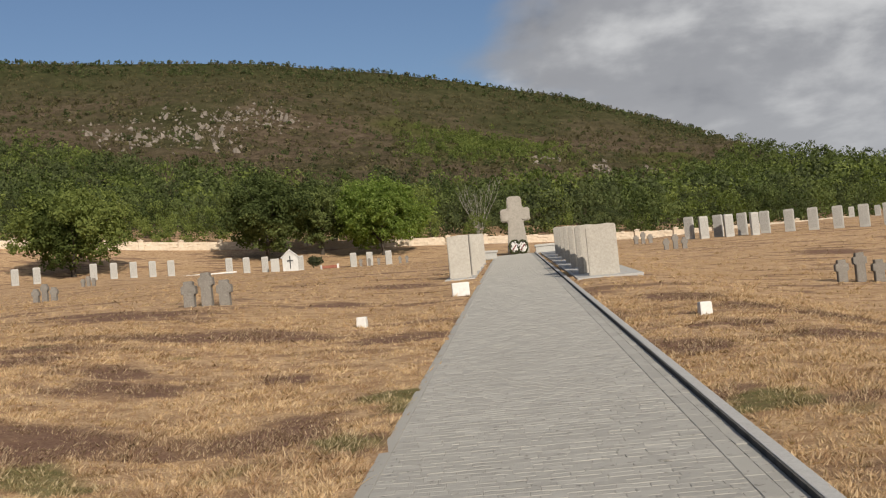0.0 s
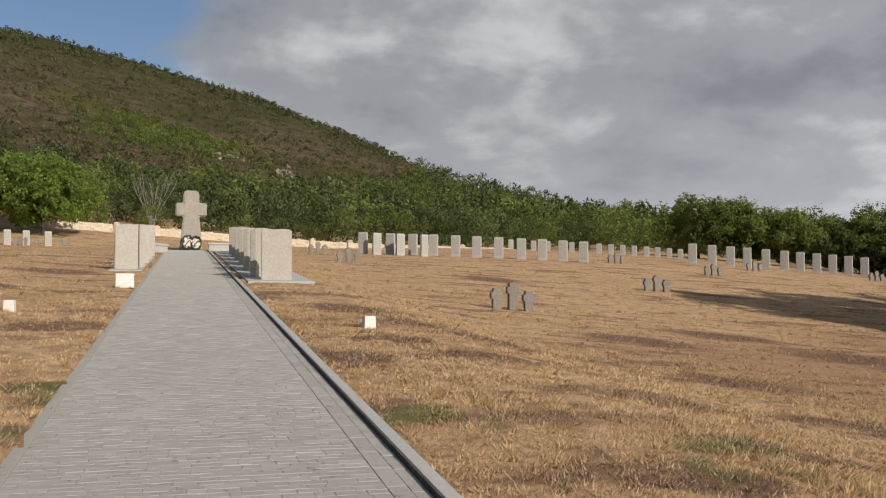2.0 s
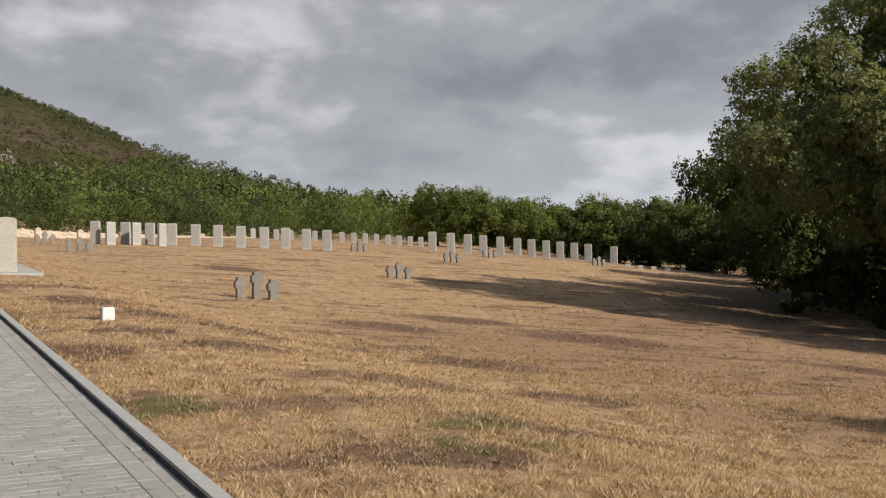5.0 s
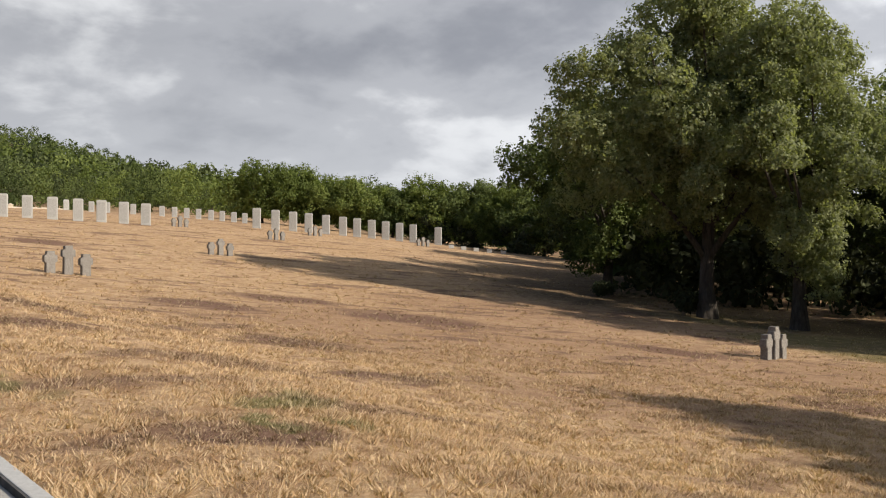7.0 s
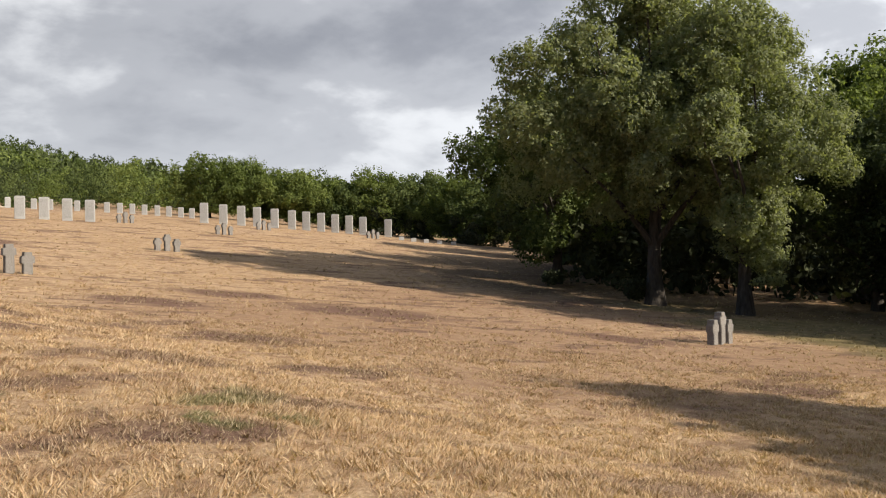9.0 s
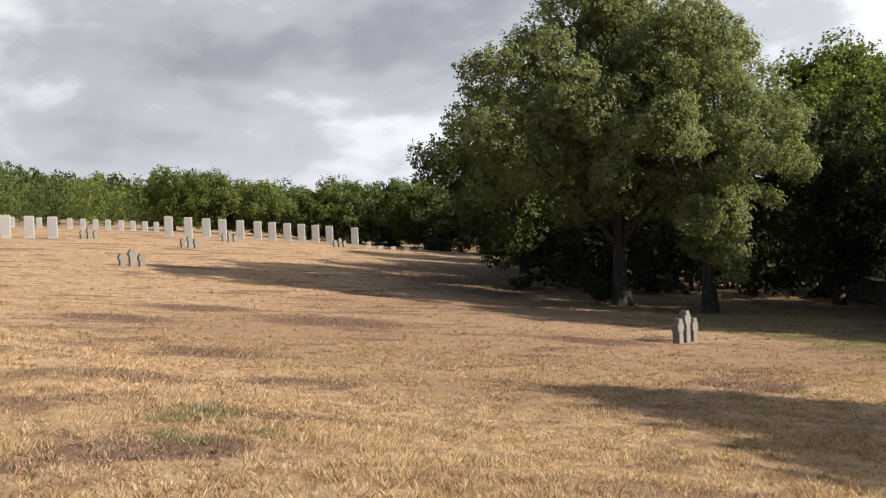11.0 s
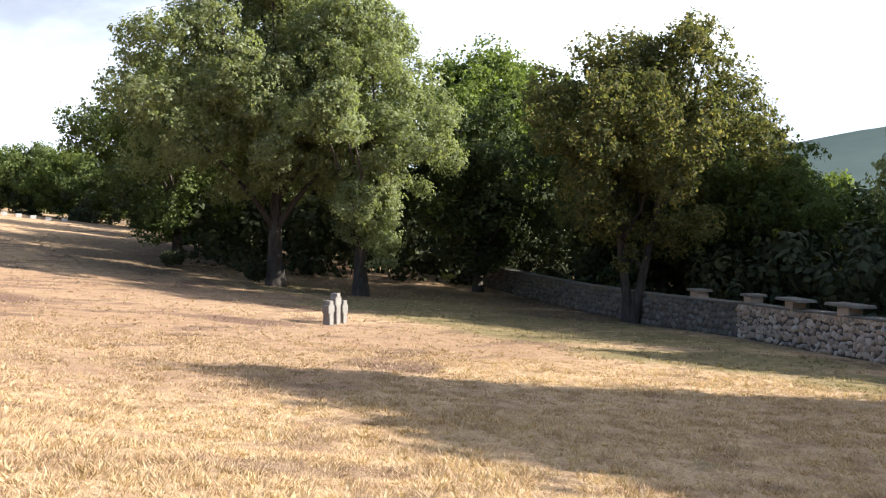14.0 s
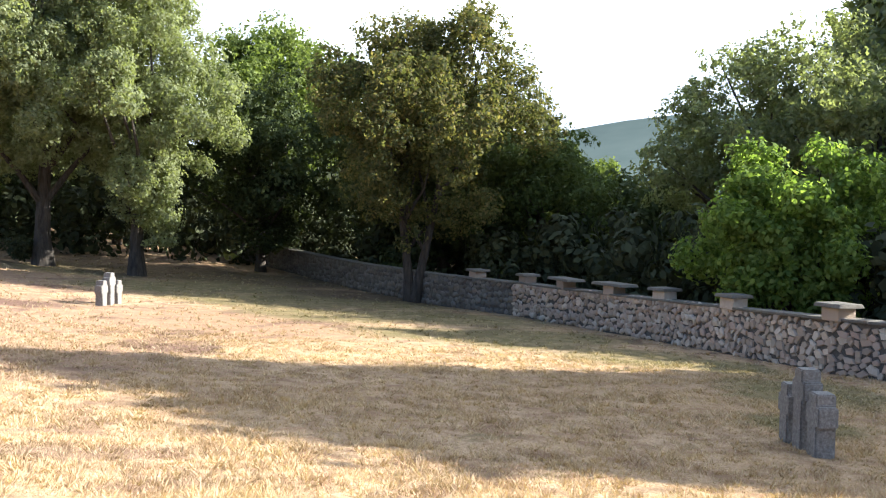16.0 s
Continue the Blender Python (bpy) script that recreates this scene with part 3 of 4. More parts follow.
def low_wall(x, y, length, turn):
    ob = part("stone_bench", join(block(length, 0.5, 0.42, 0, 0.03), block(length + 0.12, 0.62, 0.14, 0.42, 0.03)), PALE)
    ob.matrix_world = pose(x, y, ground(x, y) - 0.03, 0, 0, turn)
    return tagged(ob, "low pale stone bench beside the memorial cross", "bench", "benches by the cross")


low_wall(-1.75, 62.0, 2.2, 55)
low_wall(2.75, 66.0, 2.4, 0)


def pylon_mesh(seed, w=0.98, h=1.72, d=0.2):
    rnd = random.Random(seed)
    pts = [(-w / 2, 0), (w / 2, 0), (w / 2, h - 0.02), (w / 4, h + rnd.uniform(-0.02, 0.02)), (0, h + rnd.uniform(-0.02, 0.01)), (-w / 4, h + rnd.uniform(-0.02, 0.02)), (-w / 2, h - 0.03)]
    return outline(pts, d, 0.025)


def pylon(x, y, turn, seed, h=1.72, w=0.98):
    ob = part("name_stone", pylon_mesh(seed, w, h), PILLAR)
    ob.matrix_world = pose(x, y, plane_z(y) - 0.02, 0, 0, turn)
    return tagged(ob, "upright pale grey stone slab for engraved names beside the path", "memorial slab", "name stones along the path")


for i in range(7):
    y = 30.4 + i * 5.2
    pylon(2.67 + i * 0.10, y, -6, i, 1.55, 0.9)
    if i < 6:
        pylon(2.44 + i * 0.09, y + 2.3, 62, 20 + i, 1.53, 1.5)
for i in range(4):
    y = 37.8 + i * 4.6
    pylon(-1.97, y, 8, 40 + i, 1.64, 0.80)
    pylon(-1.60, y + 1.7, -76, 50 + i, 1.60, 1.0)
base_r = tagged(part("pylon_base", along(block(1.9, 37, 0.14, -0.10, 0.01, 2.75), 48.0), KERB), "pale concrete strip under the name stones", "plinth", "", "structure")
base_l = tagged(part("pylon_base", along(block(1.1, 17, 0.14, -0.10, 0.01, -1.95), 45.2), KERB), "pale concrete strip under the name stones", "plinth", "", "structure")
sign = part("info_block", block(0.46, 0.34, 0.37, 0, 0.02), WHITE)
sign.matrix_world = pose(-1.46, 27.3, plane_z(27.3) - 0.02, 0, 0, 6)
tagged(sign, "white stone block at the edge of the path", "block")


# ---- grave crosses, in threes ----
def cross_mesh(h, w=0.28, arm=0.40, d=0.21):
    pts = [(-w / 2, 0), (w / 2, 0), (w * 0.48, h - 0.345), (arm / 2, h - 0.34), (arm / 2 - 0.004, h - 0.128), (w * 0.44, h - 0.12), (w * 0.42, h), (-w * 0.42, h), (-w * 0.44, h - 0.12), (-arm / 2 + 0.004, h - 0.128), (-arm / 2, h - 0.34), (-w * 0.48, h - 0.345)]
    return outline(pts, d, 0.014)


SMALL = part("grave_cross", cross_mesh(0.69), GRANITE)
TALL = part("grave_cross", cross_mesh(0.9), GRANITE)
for ob in (SMALL, TALL):
    tagged(ob, "squat rough grey granite grave cross standing in dry grass", "grave cross", "grave crosses in threes")
used = set()


def grave_cross(kind, x, y, turn=0.0):
    m = pose(x, y, ground(x, y) - 0.02, 0, 0, turn)
    if kind.name not in used:
        used.add(kind.name)
        kind.matrix_world = m
        return kind
    return copy_thing(kind, m)


def triple(x, y, gap=0.56, turn=0.0, step=0.0, scale=1.0):
    dx, dy = gap * math.cos(radians(turn)), gap * math.sin(radians(turn))
    grave_cross(SMALL, x - dx, y - dy + step, turn)
    grave_cross(TALL, x, y, turn)
    grave_cross(SMALL, x + dx, y + dy + step, turn)


for x, y in [(10.3, 31.3), (24.1, 49.1), (38.0, 68.1), (34.4, 77.4), (-8.0, 26.1), (-23.4, 49.5), (-36.2, 84.8), (9.8, 61.9), (10.05, 78.5)]:
    triple(x, y, 0.47 if x < 0 else 0.54)
triple(24.1, 15.8, 0.48, 10)
triple(11.55, -1.34, 0.47, 14.5)
p = at(37.35, 98)
triple(p.x, p.y)
p = at(31.3, 93)
triple(p.x, p.y)
for az in (-8.5, -8.02, -7.49, -6.29, -5.91):
    p = at(az, 112)
    ob = grave_cross(TALL, p.x, p.y)

MARK = part("marker_stone", block(0.20, 0.17, 0.22, 0, 0.02, 0, 0, 0.94), WHITE)
tagged(MARK, "small white cube marker stone in the dry grass", "marker stone", "marker stones")
MARK.matrix_world = pose(2.91, 16.2, ground(2.91, 16.2) - 0.02, 0, 0, 8)
for x, y, a in [(-3.01, 19.6, -6)]:
    copy_thing(MARK, pose(x, y, ground(x, y) - 0.02, 0, 0, a))


# ---- rows of name stelae ----
def stela_mesh(w, h, d, seed):
    return outline([(-w / 2, 0), (w / 2, 0), (w / 2, h - 0.05), (w / 2 - 0.06, h), (-w / 2 + 0.06, h), (-w / 2, h - 0.05)], d, 0.02)


STELA = part("stela", stela_mesh(0.72, 1.72, 0.24, 1), PALE)
tagged(STELA, "tall pale granite stela with a plain inscribed face", "stela", "rows of stelae")
STUMP = part("stela", stela_mesh(0.55, 1.1, 0.2, 2), PALE)
tagged(STUMP, "short pale granite stela in a far row", "stela", "rows of stelae")
part("inscribed_panel", block(0.58, 0.012, 1.38, 0.2, 0.003, 0, -0.121), INSCRIBED, STELA, "grey panel of fine engraved lines")
part("inscribed_panel", block(0.43, 0.012, 0.8, 0.18, 0.003, 0, -0.101), INSCRIBED, STUMP, "grey panel of fine engraved lines")
STELA.matrix_world = pose(*at(9.81, 80), 0, 0, -34)
for az, turn, r in [(10.58, 20, 79), (11.35, -34, 80.5), (11.9, 20, 79), (12.61, -34, 80.5), (13.24, 30, 78.5), (13.77, -30, 81), (15.02, -30, 81), (16.21, -28, 81), (17.44, -28, 81),
                    (18.71, -28, 81), (19.89, -30, 82), (21.03, -32, 82), (22.17, -34, 82.5)]:
    copy_thing(STELA, pose(*(at(az, r) - Vector((0, 0, 0.03))), 0, 0, turn))
STUMP.matrix_world = pose(*at(18.12, 112), 0, 0, -15)
for az in (19.38, 20.18, 21.51, 23.01, 23.67, 24.31, 24.94, 25.61, 26.21, 26.84, 27.43):
    copy_thing(STUMP, pose(*(at(az, 110) - Vector((0, 0, 0.03))), 0, 0, -az - 10))
for i, az in enumerate((28.08, 29.11, 30.08, 30.94, 31.9, 32.85, 33.64, 34.46, 35.24, 36.02, 36.79, 38.2)):
    ob = copy_thing(STELA, pose(*(at(az, 97 + i * 1.0) - Vector((0, 0, 0.03))), 0, 0, -az - 12) @ Matrix.Diagonal((1.05, 1, 1.12, 1)))
BLOCKS = part("row_block", block(0.5, 0.3, 0.36, 0, 0.02), PALE)
tagged(BLOCKS, "low white stone block continuing the row of stelae", "marker stone", "row blocks")
BLOCKS.matrix_world = pose(*at(38.95, 101), 0, 0, -40)
for az in (39.64, 40.35, 41.09, 41.88):
    copy_thing(BLOCKS, pose(*at(az, 100), 0, 0, -az))
for az, r in [(-26.7, 112), (-25.64, 112), (-22.83, 112), (-21.8, 112), (-20.79, 112), (-19.8, 112), (-18.83, 112), (-15.74, 112), (-14.8, 112), (-13.79, 112), (-11.84, 116), (-8.9, 116), (-7.99, 116), (-6.92, 116)]:
    copy_thing(STELA, pose(*(at(az, r) - Vector((0, 0, 0.03))), 0, 0, -az + 12))


strip = part("kerb_strip", block(6.4, 0.16, 0.14, -0.03, 0.01), WHITE)
strip.matrix_world = pose(*at(-17.0, 111.5), 0, 0, 17)
tagged(strip, "low white stone kerb strip in the lawn", "kerb")


def chapel():
    p = at(-12.4, 111)
    c = empty("grave_house", pose(*p, 0, 0, 12))
    c.scale = (0.82, 0.82, 0.92)
    part("wall", block(2.0, 1.4, 1.75, -0.1, 0.02), CHAPEL, c)
    part("roof", outline([(-1.22, 1.6), (0, 2.55), (1.22, 1.6), (1.16, 1.5), (0, 2.38), (-1.16, 1.5)], 1.7, 0.01), CHAPEL, c)
    part("gable", outline([(-1.0, 1.6), (1.0, 1.6), (0, 2.4)], 1.38, 0.0), CHAPEL, c)
    part("cross", join(block(0.14, 0.08, 1.5, 0.25, 0.01, 0, -0.745), block(0.8, 0.08, 0.14, 1.1, 0.01, 0, -0.75)), BLACK, c, "dark iron cross")
    return tagged(c, "small white gabled grave house with a dark cross", "grave house")


chapel()
slab = part("memorial_slab", block(0.9, 0.2, 1.45, -0.05, 0.02), PALE)
slab.matrix_world = pose(*at(-13.24, 110), 0, 0, 12)
tagged(slab, "grey stone name panel beside the white grave house", "memorial slab")
seat = empty("low_bench", pose(*at(-10.25, 112), 0, 0, 8))
part("plank", block(1.7, 0.4, 0.32, 0.08, 0.02), BRICKRED, seat)
for x in (-0.92, 0.92):
    part("end", block(0.22, 0.45, 0.5, 0, 0.03, x), WHITE, seat, "white end block")
tagged(seat, "low red-brown bench with white ends", "bench")


# ---- cream wall at the foot of the woods ----
def cream_wall():
    pts = [at(a, 140) for a in range(-36, 20, 2)]
    verts, faces = [], []
    for p, q in zip(pts[:-1], pts[1:]):
        d = (q - p)
        n = Vector((-d.y, d.x, 0)).normalized() * 0.22
        b = len(verts)
        for c in (p, q):
            for s in (-1, 1):
                verts += [c + n * s + Vector((0, 0, -0.6)), c + n * s + Vector((0, 0, 1.0))]
        faces += [(b, b + 4, b + 5, b + 1), (b + 2, b + 3, b + 7, b + 6), (b + 1, b + 5, b + 7, b + 3)]
    me = bpy.data.meshes.new("wall_far")
    me.from_pydata([tuple(v) for v in verts], [], faces)
    me.materials.append(CREAM)
    w = tagged(new("wall_far", me), "low cream limestone boundary wall below the woods", "wall", "", "structure")
    rnd = random.Random(12)
    vs, fs = [], []
    for p, q in zip(pts[:-1], pts[1:]):
        d = (q - p)
        n = Vector((-d.y, d.x, 0)).normalized()
        n = -n if n.y > 0 else n
        for k in range(26):
            c = p + d * rnd.random() + n * 0.2 + Vector((0, 0, rnd.uniform(0.05, 0.98)))
            e = d.normalized() * rnd.uniform(0.15, 0.42)
            u = Vector((0, 0, rnd.uniform(0.08, 0.2)))
            b = len(vs)
            o = n * rnd.uniform(0.04, 0.12)
            vs += [tuple(v) for v in (c - e - u, c + e - u * 0.8, c + e * 0.9 + u, c - e * 0.8 + u * 0.9, c - e * 0.7 - u * 0.7 + o, c + e * 0.7 - u * 0.6 + o, c + e * 0.6 + u * 0.7 + o, c - e * 0.6 + u * 0.6 + o)]
            fs += [(b + 4, b + 5, b + 6, b + 7), (b, b + 1, b + 5, b + 4), (b + 1, b + 2, b + 6, b + 5), (b + 2, b + 3, b + 7, b + 6), (b + 3, b, b + 4, b + 7)]
    me = bpy.data.meshes.new("far_rubble")
    me.from_pydata(vs, [], fs)
    me.materials.append(CREAM)
    tagged(new("far_rubble", me), "rough cream limestone blocks", "", "", "stuff").parent = w
    post = bpy.data.meshes.new("post")
    bm = join(block(0.62, 0.62, 1.25, -0.1, 0.04), block(0.78, 0.78, 0.12, 1.15, 0.04), block(0.4, 0.4, 0.14, 1.26, 0.06, 0, 0, 0.4))
    bm.to_mesh(post)
    bm.free()
    post.materials.append(CREAM)
    a = -35.0
    while a < 18:
        ob = new("post", post)
        ob.parent = w
        ob.matrix_local = pose(*at(a, 139.8), 0, 0, -a)
        a += 2.1


cream_wall()


# ---- leaves and trees ----
def leaf_cloud(centres, out, size, rng, bias=0.3, aspect=0.6):
    """Diamond leaves round the given points, turned partly along out."""
    n = len(centres)
    nor = rng.normal(size=(n, 3)) + out * bias * 2 + np.array([0, 0, 0.5])
    nor /= np.linalg.norm(nor, axis=1)[:, None] + 1e-9
    a = np.cross(nor, rng.normal(size=(n, 3)))
    a /= np.linalg.norm(a, axis=1)[:, None] + 1e-9
    b = np.cross(nor, a)
    s = size * rng.uniform(0.6, 1.35, (n, 1))
    fold = nor * s * 0.18
    v = np.stack([centres - a * s, centres - b * s * aspect + fold, centres + a * s, centres + b * s * aspect + fold], 1).reshape(-1, 3)
    return v, np.arange(n * 4).reshape(n, 4)


def crown_points(n, clumps, rng, twig=0.0, bunch=11):
    """n points in clumps: rows of x, y, z, radius; more of them near each clump's skin. With twig, they hang in bunches of that radius."""
    clumps = np.asarray(clumps, float)
    if twig:
        mids, out = crown_points(n // bunch, clumps, rng)
        mids, out = np.repeat(mids, bunch, 0), np.repeat(out, bunch, 0)
        d = rng.normal(size=mids.shape)
        d /= np.linalg.norm(d, axis=1)[:, None]
        d = d + out * 0.35
        reach = np.repeat(rng.uniform(0.55, 1.35, n // bunch), bunch)[:, None]
        return mids + d * reach * twig * rng.uniform(0.35, 1.0, (len(mids), 1)), d * 0.8 + out * 0.5
    w = clumps[:, 3] ** 2
    pick = rng.choice(len(clumps), n, p=w / w.sum())
    d = rng.normal(size=(n, 3))
    d /= np.linalg.norm(d, axis=1)[:, None]
    rad = clumps[pick, 3] * np.clip(rng.normal(0.86, 0.14, n), 0.2, 1.05)
    lump = 1 + 0.22 * np.sin(d[:, 0] * 7 + pick) * np.cos(d[:, 2] * 6 + pick * 1.7)
    return clumps[pick, :3] + d * (rad * lump)[:, None] * (1, 1, 0.82), d


def tube(bm, pts, radii, sides=8):
    rings = []
    for i, (p, r) in enumerate(zip(pts, radii)):
        d = (pts[min(i + 1, len(pts) - 1)] - pts[max(i - 1, 0)]).normalized()
        q = d.to_track_quat("Z", "Y").to_matrix()
        rings.append([bm.verts.new(p + q @ Vector((math.cos(k / sides * math.tau) * r, math.sin(k / sides * math.tau) * r, 0))) for k in range(sides)])
    for a, b in zip(rings[:-1], rings[1:]):
        for k in range(sides):
            bm.faces.new((a[k], a[(k + 1) % sides], b[(k + 1) % sides], b[k]))


def tree(x, y, h, rad, seed, leaf, leaves, size, name="oak", base=0.25, label="", lean=(0, 0), group="", clump=1.0, trunks=1, extra=(), only=False):
    """A tapered trunk with limbs, and a crown of clumped leaves with an uneven outline."""
    rng, rnd = np.random.default_rng(seed), random.Random(seed)
    z0 = ground(x, y)
    t = empty(name, pose(x, y, z0 - 0.05))
    clumps = []
    count = 0 if only else int(84 * (rad / 4) ** 1.3)
    for i in range(count):
        d = rng.normal(size=3)
        d /= np.linalg.norm(d)
        k = rng.uniform(0.05, 0.97) ** 0.55
        zz = base + (1 - base) * 0.5 + d[2] * (1 - base) * 0.5 * k * 1.05
        wide = rad * k * (0.72 + 0.38 * math.sin(math.pi * min(max((zz - base) / (1 - base), 0.08), 0.95)))
        clumps.append((d[0] * wide + lean[0] * zz, d[1] * wide + lean[1] * zz, zz * h, rad * rng.uniform(0.12, 0.24) * clump * (4 / rad) ** 0.2))
    clumps += list(extra)
    pts, out = crown_points(leaves, clumps, rng, size * 3.2, 14)
    pts[:, 2] = np.maximum(pts[:, 2], h * 0.09 + rng.uniform(0, 0.3, len(pts)))
    v, f = leaf_cloud(pts, out, size, rng, 0.75)
    crown = new("crown", mesh_np("crown", v, f, [leaf]))
    crown.parent = t
    tr = 0.026 * h * (0.72 if trunks > 1 else 1.0)
    for k in range(trunks):
        off = Vector((0.29, -0.96, 0)) * (0.55 * (2 * k - 1) if trunks > 1 else 0)
        top = Vector((lean[0] * 0.6 + off.x * 2, lean[1] * 0.6 + off.y * 2, h * 0.62))
        spine = [off * 0.12 + (top - off * 0.12) * s + Vector((math.sin(s * 5 + seed + k) * 0.12, math.cos(s * 4 + seed) * 0.12, 0)) * (h / 10) for s in np.linspace(0, 1, 8)]
        spine[0].z = -0.4
        bm = bmesh.new()
        tube(bm, spine, [tr * (1.5 if i == 0 else 1.0) * (1 - 0.11 * i) for i in range(8)], 9)
        trunk = part("trunk", bm, BARK, t)
        for c in rng.permutation(len(clumps))[: 12 // trunks + 3]:
            tip = Vector(clumps[c][:3])
            s = spine[min(6, max(2, int(tip.z / h * 6)))]
            if (tip - s).z < -h * 0.15:
                continue
            mid = s.lerp(tip, 0.5) + Vector((rnd.uniform(-.4, .4), rnd.uniform(-.4, .4), rnd.uniform(-0.1, 0.5)))
            bm = bmesh.new()
            tube(bm, [s, s.lerp(mid, 0.5) + Vector((0, 0, 0.1)), mid, tip], [tr * 0.42, tr * 0.32, tr * 0.22, tr * 0.07], 6)
            part("limb", bm, BARK, trunk)
    return tagged(t, label or "leafy oak with a dark trunk at the edge of the lawn", "tree", group)


# the great oaks over the slope
tree(37.2, 27.7, 14.7, 6.4, 11, OAK, 190000, 0.078, "oak", 0.24, "great spreading oak with dense grey-green crown and dark trunk", (0, 0), "", 1.0, 1,
     ((-1.2, 1.6, 13.4, 1.5), (0.0, 0.0, 14.4, 1.6), (1.2, -1.6, 13.8, 1.6), (-2.1, 2.8, 11.6, 1.5), (2.1, -2.8, 12.2, 1.5), (-3.4, 4.4, 6.0, 1.4),
      (0, 0, 12.0, 2.2), (0, 0, 9.4, 2.6), (0, 0, 6.4, 2.5), (-0.8, -0.8, 13.0, 1.5), (0.9, 0.9, 13.2, 1.5)))
tree(37.2, 23.1, 12.4, 4.2, 12, OAK, 110000, 0.070, "oak", 0.2, "oak with grey-green leaves hanging low over the lawn", (-0.4, 0.6), "", 1.0, 1,
     ((-0.6, -0.9, 5.0, 1.3), (-0.7, -1.0, 3.6, 1.0), (-0.5, -1.2, 2.5, 0.75), (-0.3, -1.1, 1.7, 0.55)))
tree(41.8, 38.0, 11.4, 5.0, 13, WOODS, 60000, 0.088, "oak", 0.12, "broad oak standing at the lawn's shaded edge")
tree(52.3, 24.2, 12.9, 5.2, 14, LIME, 46000, 0.112, "tree", 0.42, "tall bright green tree behind the oaks")
tree(36.6, 11.2, 10.9, 4.3, 15, OAK_DRY, 80000, 0.075, "oak", 0.2, "browning oak with a forked trunk by the wall", (0.4, -0.8), "", 0.9, 2,
     ((0.6, -2.1, 9.0, 1.5), (0.85, -2.7, 10.3, 0.9), (0.7, -2.3, 10.9, 0.6), (1.2, -3.6, 7.8, 1.3), (1.45, -4.5, 6.6, 1.0), (0.4, -1.2, 9.8, 1.1), (0.0, 0.0, 9.6, 1.2), (-0.4, 1.3, 10.0, 0.9), (-0.8, 2.8, 8.6, 1.1), (0, 0, 6.6, 2.0), (0, -0.6, 8.2, 2.0), (-0.6, 2.0, 7.6, 1.5)))
# Dark leaves in place of OAK put this tree's shade into its colour.
tree(46.5, 14.5, 11.0, 4.0, 16, WOODS_DARK, 30000, 0.10, "oak", 0.12, "oak behind the rubble wall, leaf colour darkened for shade")
tree(43.0, 7.5, 7.2, 3.7, 26, WOODS, 26000, 0.10, "oak", 0.05, "dark oak close behind the rubble wall", (0, 0), "", 1.2)
# Oak hidden by the browning one, added to shade the lawn.
tree(42.9, 11.6, 9.4, 3.9, 36, WOODS_DARK, 18000, 0.14, "oak", 0.05, "dense dark oak added behind the rubble wall to cast shade", (0, 0), "", 1.25)
# Darkened likewise: the shade by the wall is in the leaf colour.
tree(46.0, 21.8, 9.8, 4.3, 37, WOODS_DARK, 30000, 0.11, "oak", 0.14, "oak with a slim dark trunk in the shade by the wall")
tree(55.0, 36.0, 9.5, 4.6, 38, WOODS_DARK, 16000, 0.15, "oak", 0.05, "dense dark oak at the shaded end of the lawn", (0, 0), "", 1.25)
tree(50.0, 43.0, 10.0, 4.6, 40, WOODS_DARK, 15000, 0.155, "oak", 0.05, "dense dark oak at the shaded end of the lawn", (0, 0), "", 1.25)
tree(62.0, 57.0, 9.0, 4.6, 41, WOODS_DARK, 13000, 0.17, "oak", 0.05, "dense dark oak at the shaded end of the lawn", (0, 0), "", 1.25)
tree(57.0, 46.0, 9.0, 4.6, 39, WOODS_DARK, 16000, 0.15, "oak", 0.05, "dense dark oak at the shaded end of the lawn", (0, 0), "", 1.25)
tree(53.0, 7.6, 7.4, 3.0, 17, LIME, 20000, 0.10, "tree", 0.1, "bright green young tree beyond the wall")
tree(39.4, -1.5, 10.6, 3.9, 18, OAK, 46000, 0.086, "oak", 0.10, "airy oak just beyond the rubble wall", (0, 0), "", 1.2)
tree(38.0, -5.2, 12.0, 4.4, 19, OAK, 48000, 0.086, "oak", 0.12, "tall airy oak beyond the rubble wall", (0, 0), "", 1.2)
tree(28.2, -1.95, 5.4, 2.55, 20, WALNUT, 36000, 0.085, "walnut_tree", 0.08, "fresh green walnut tree spilling over the rubble wall", (0, 0), "", 1.0, 1,
     ((-1.6, 1.1, 1.5, 0.45), (-1.4, 1.0, 2.2, 0.7), (-1.2, 1.3, 1.0, 0.35), (-1.7, -0.2, 2.0, 0.6), (-1.3, 0.4, 2.9, 0.8)))
tree(34.0, -6.5, 6.5, 3.0, 21, LIME, 20000, 0.09, "walnut_tree", 0.1, "fresh green tree beyond the rubble wall")
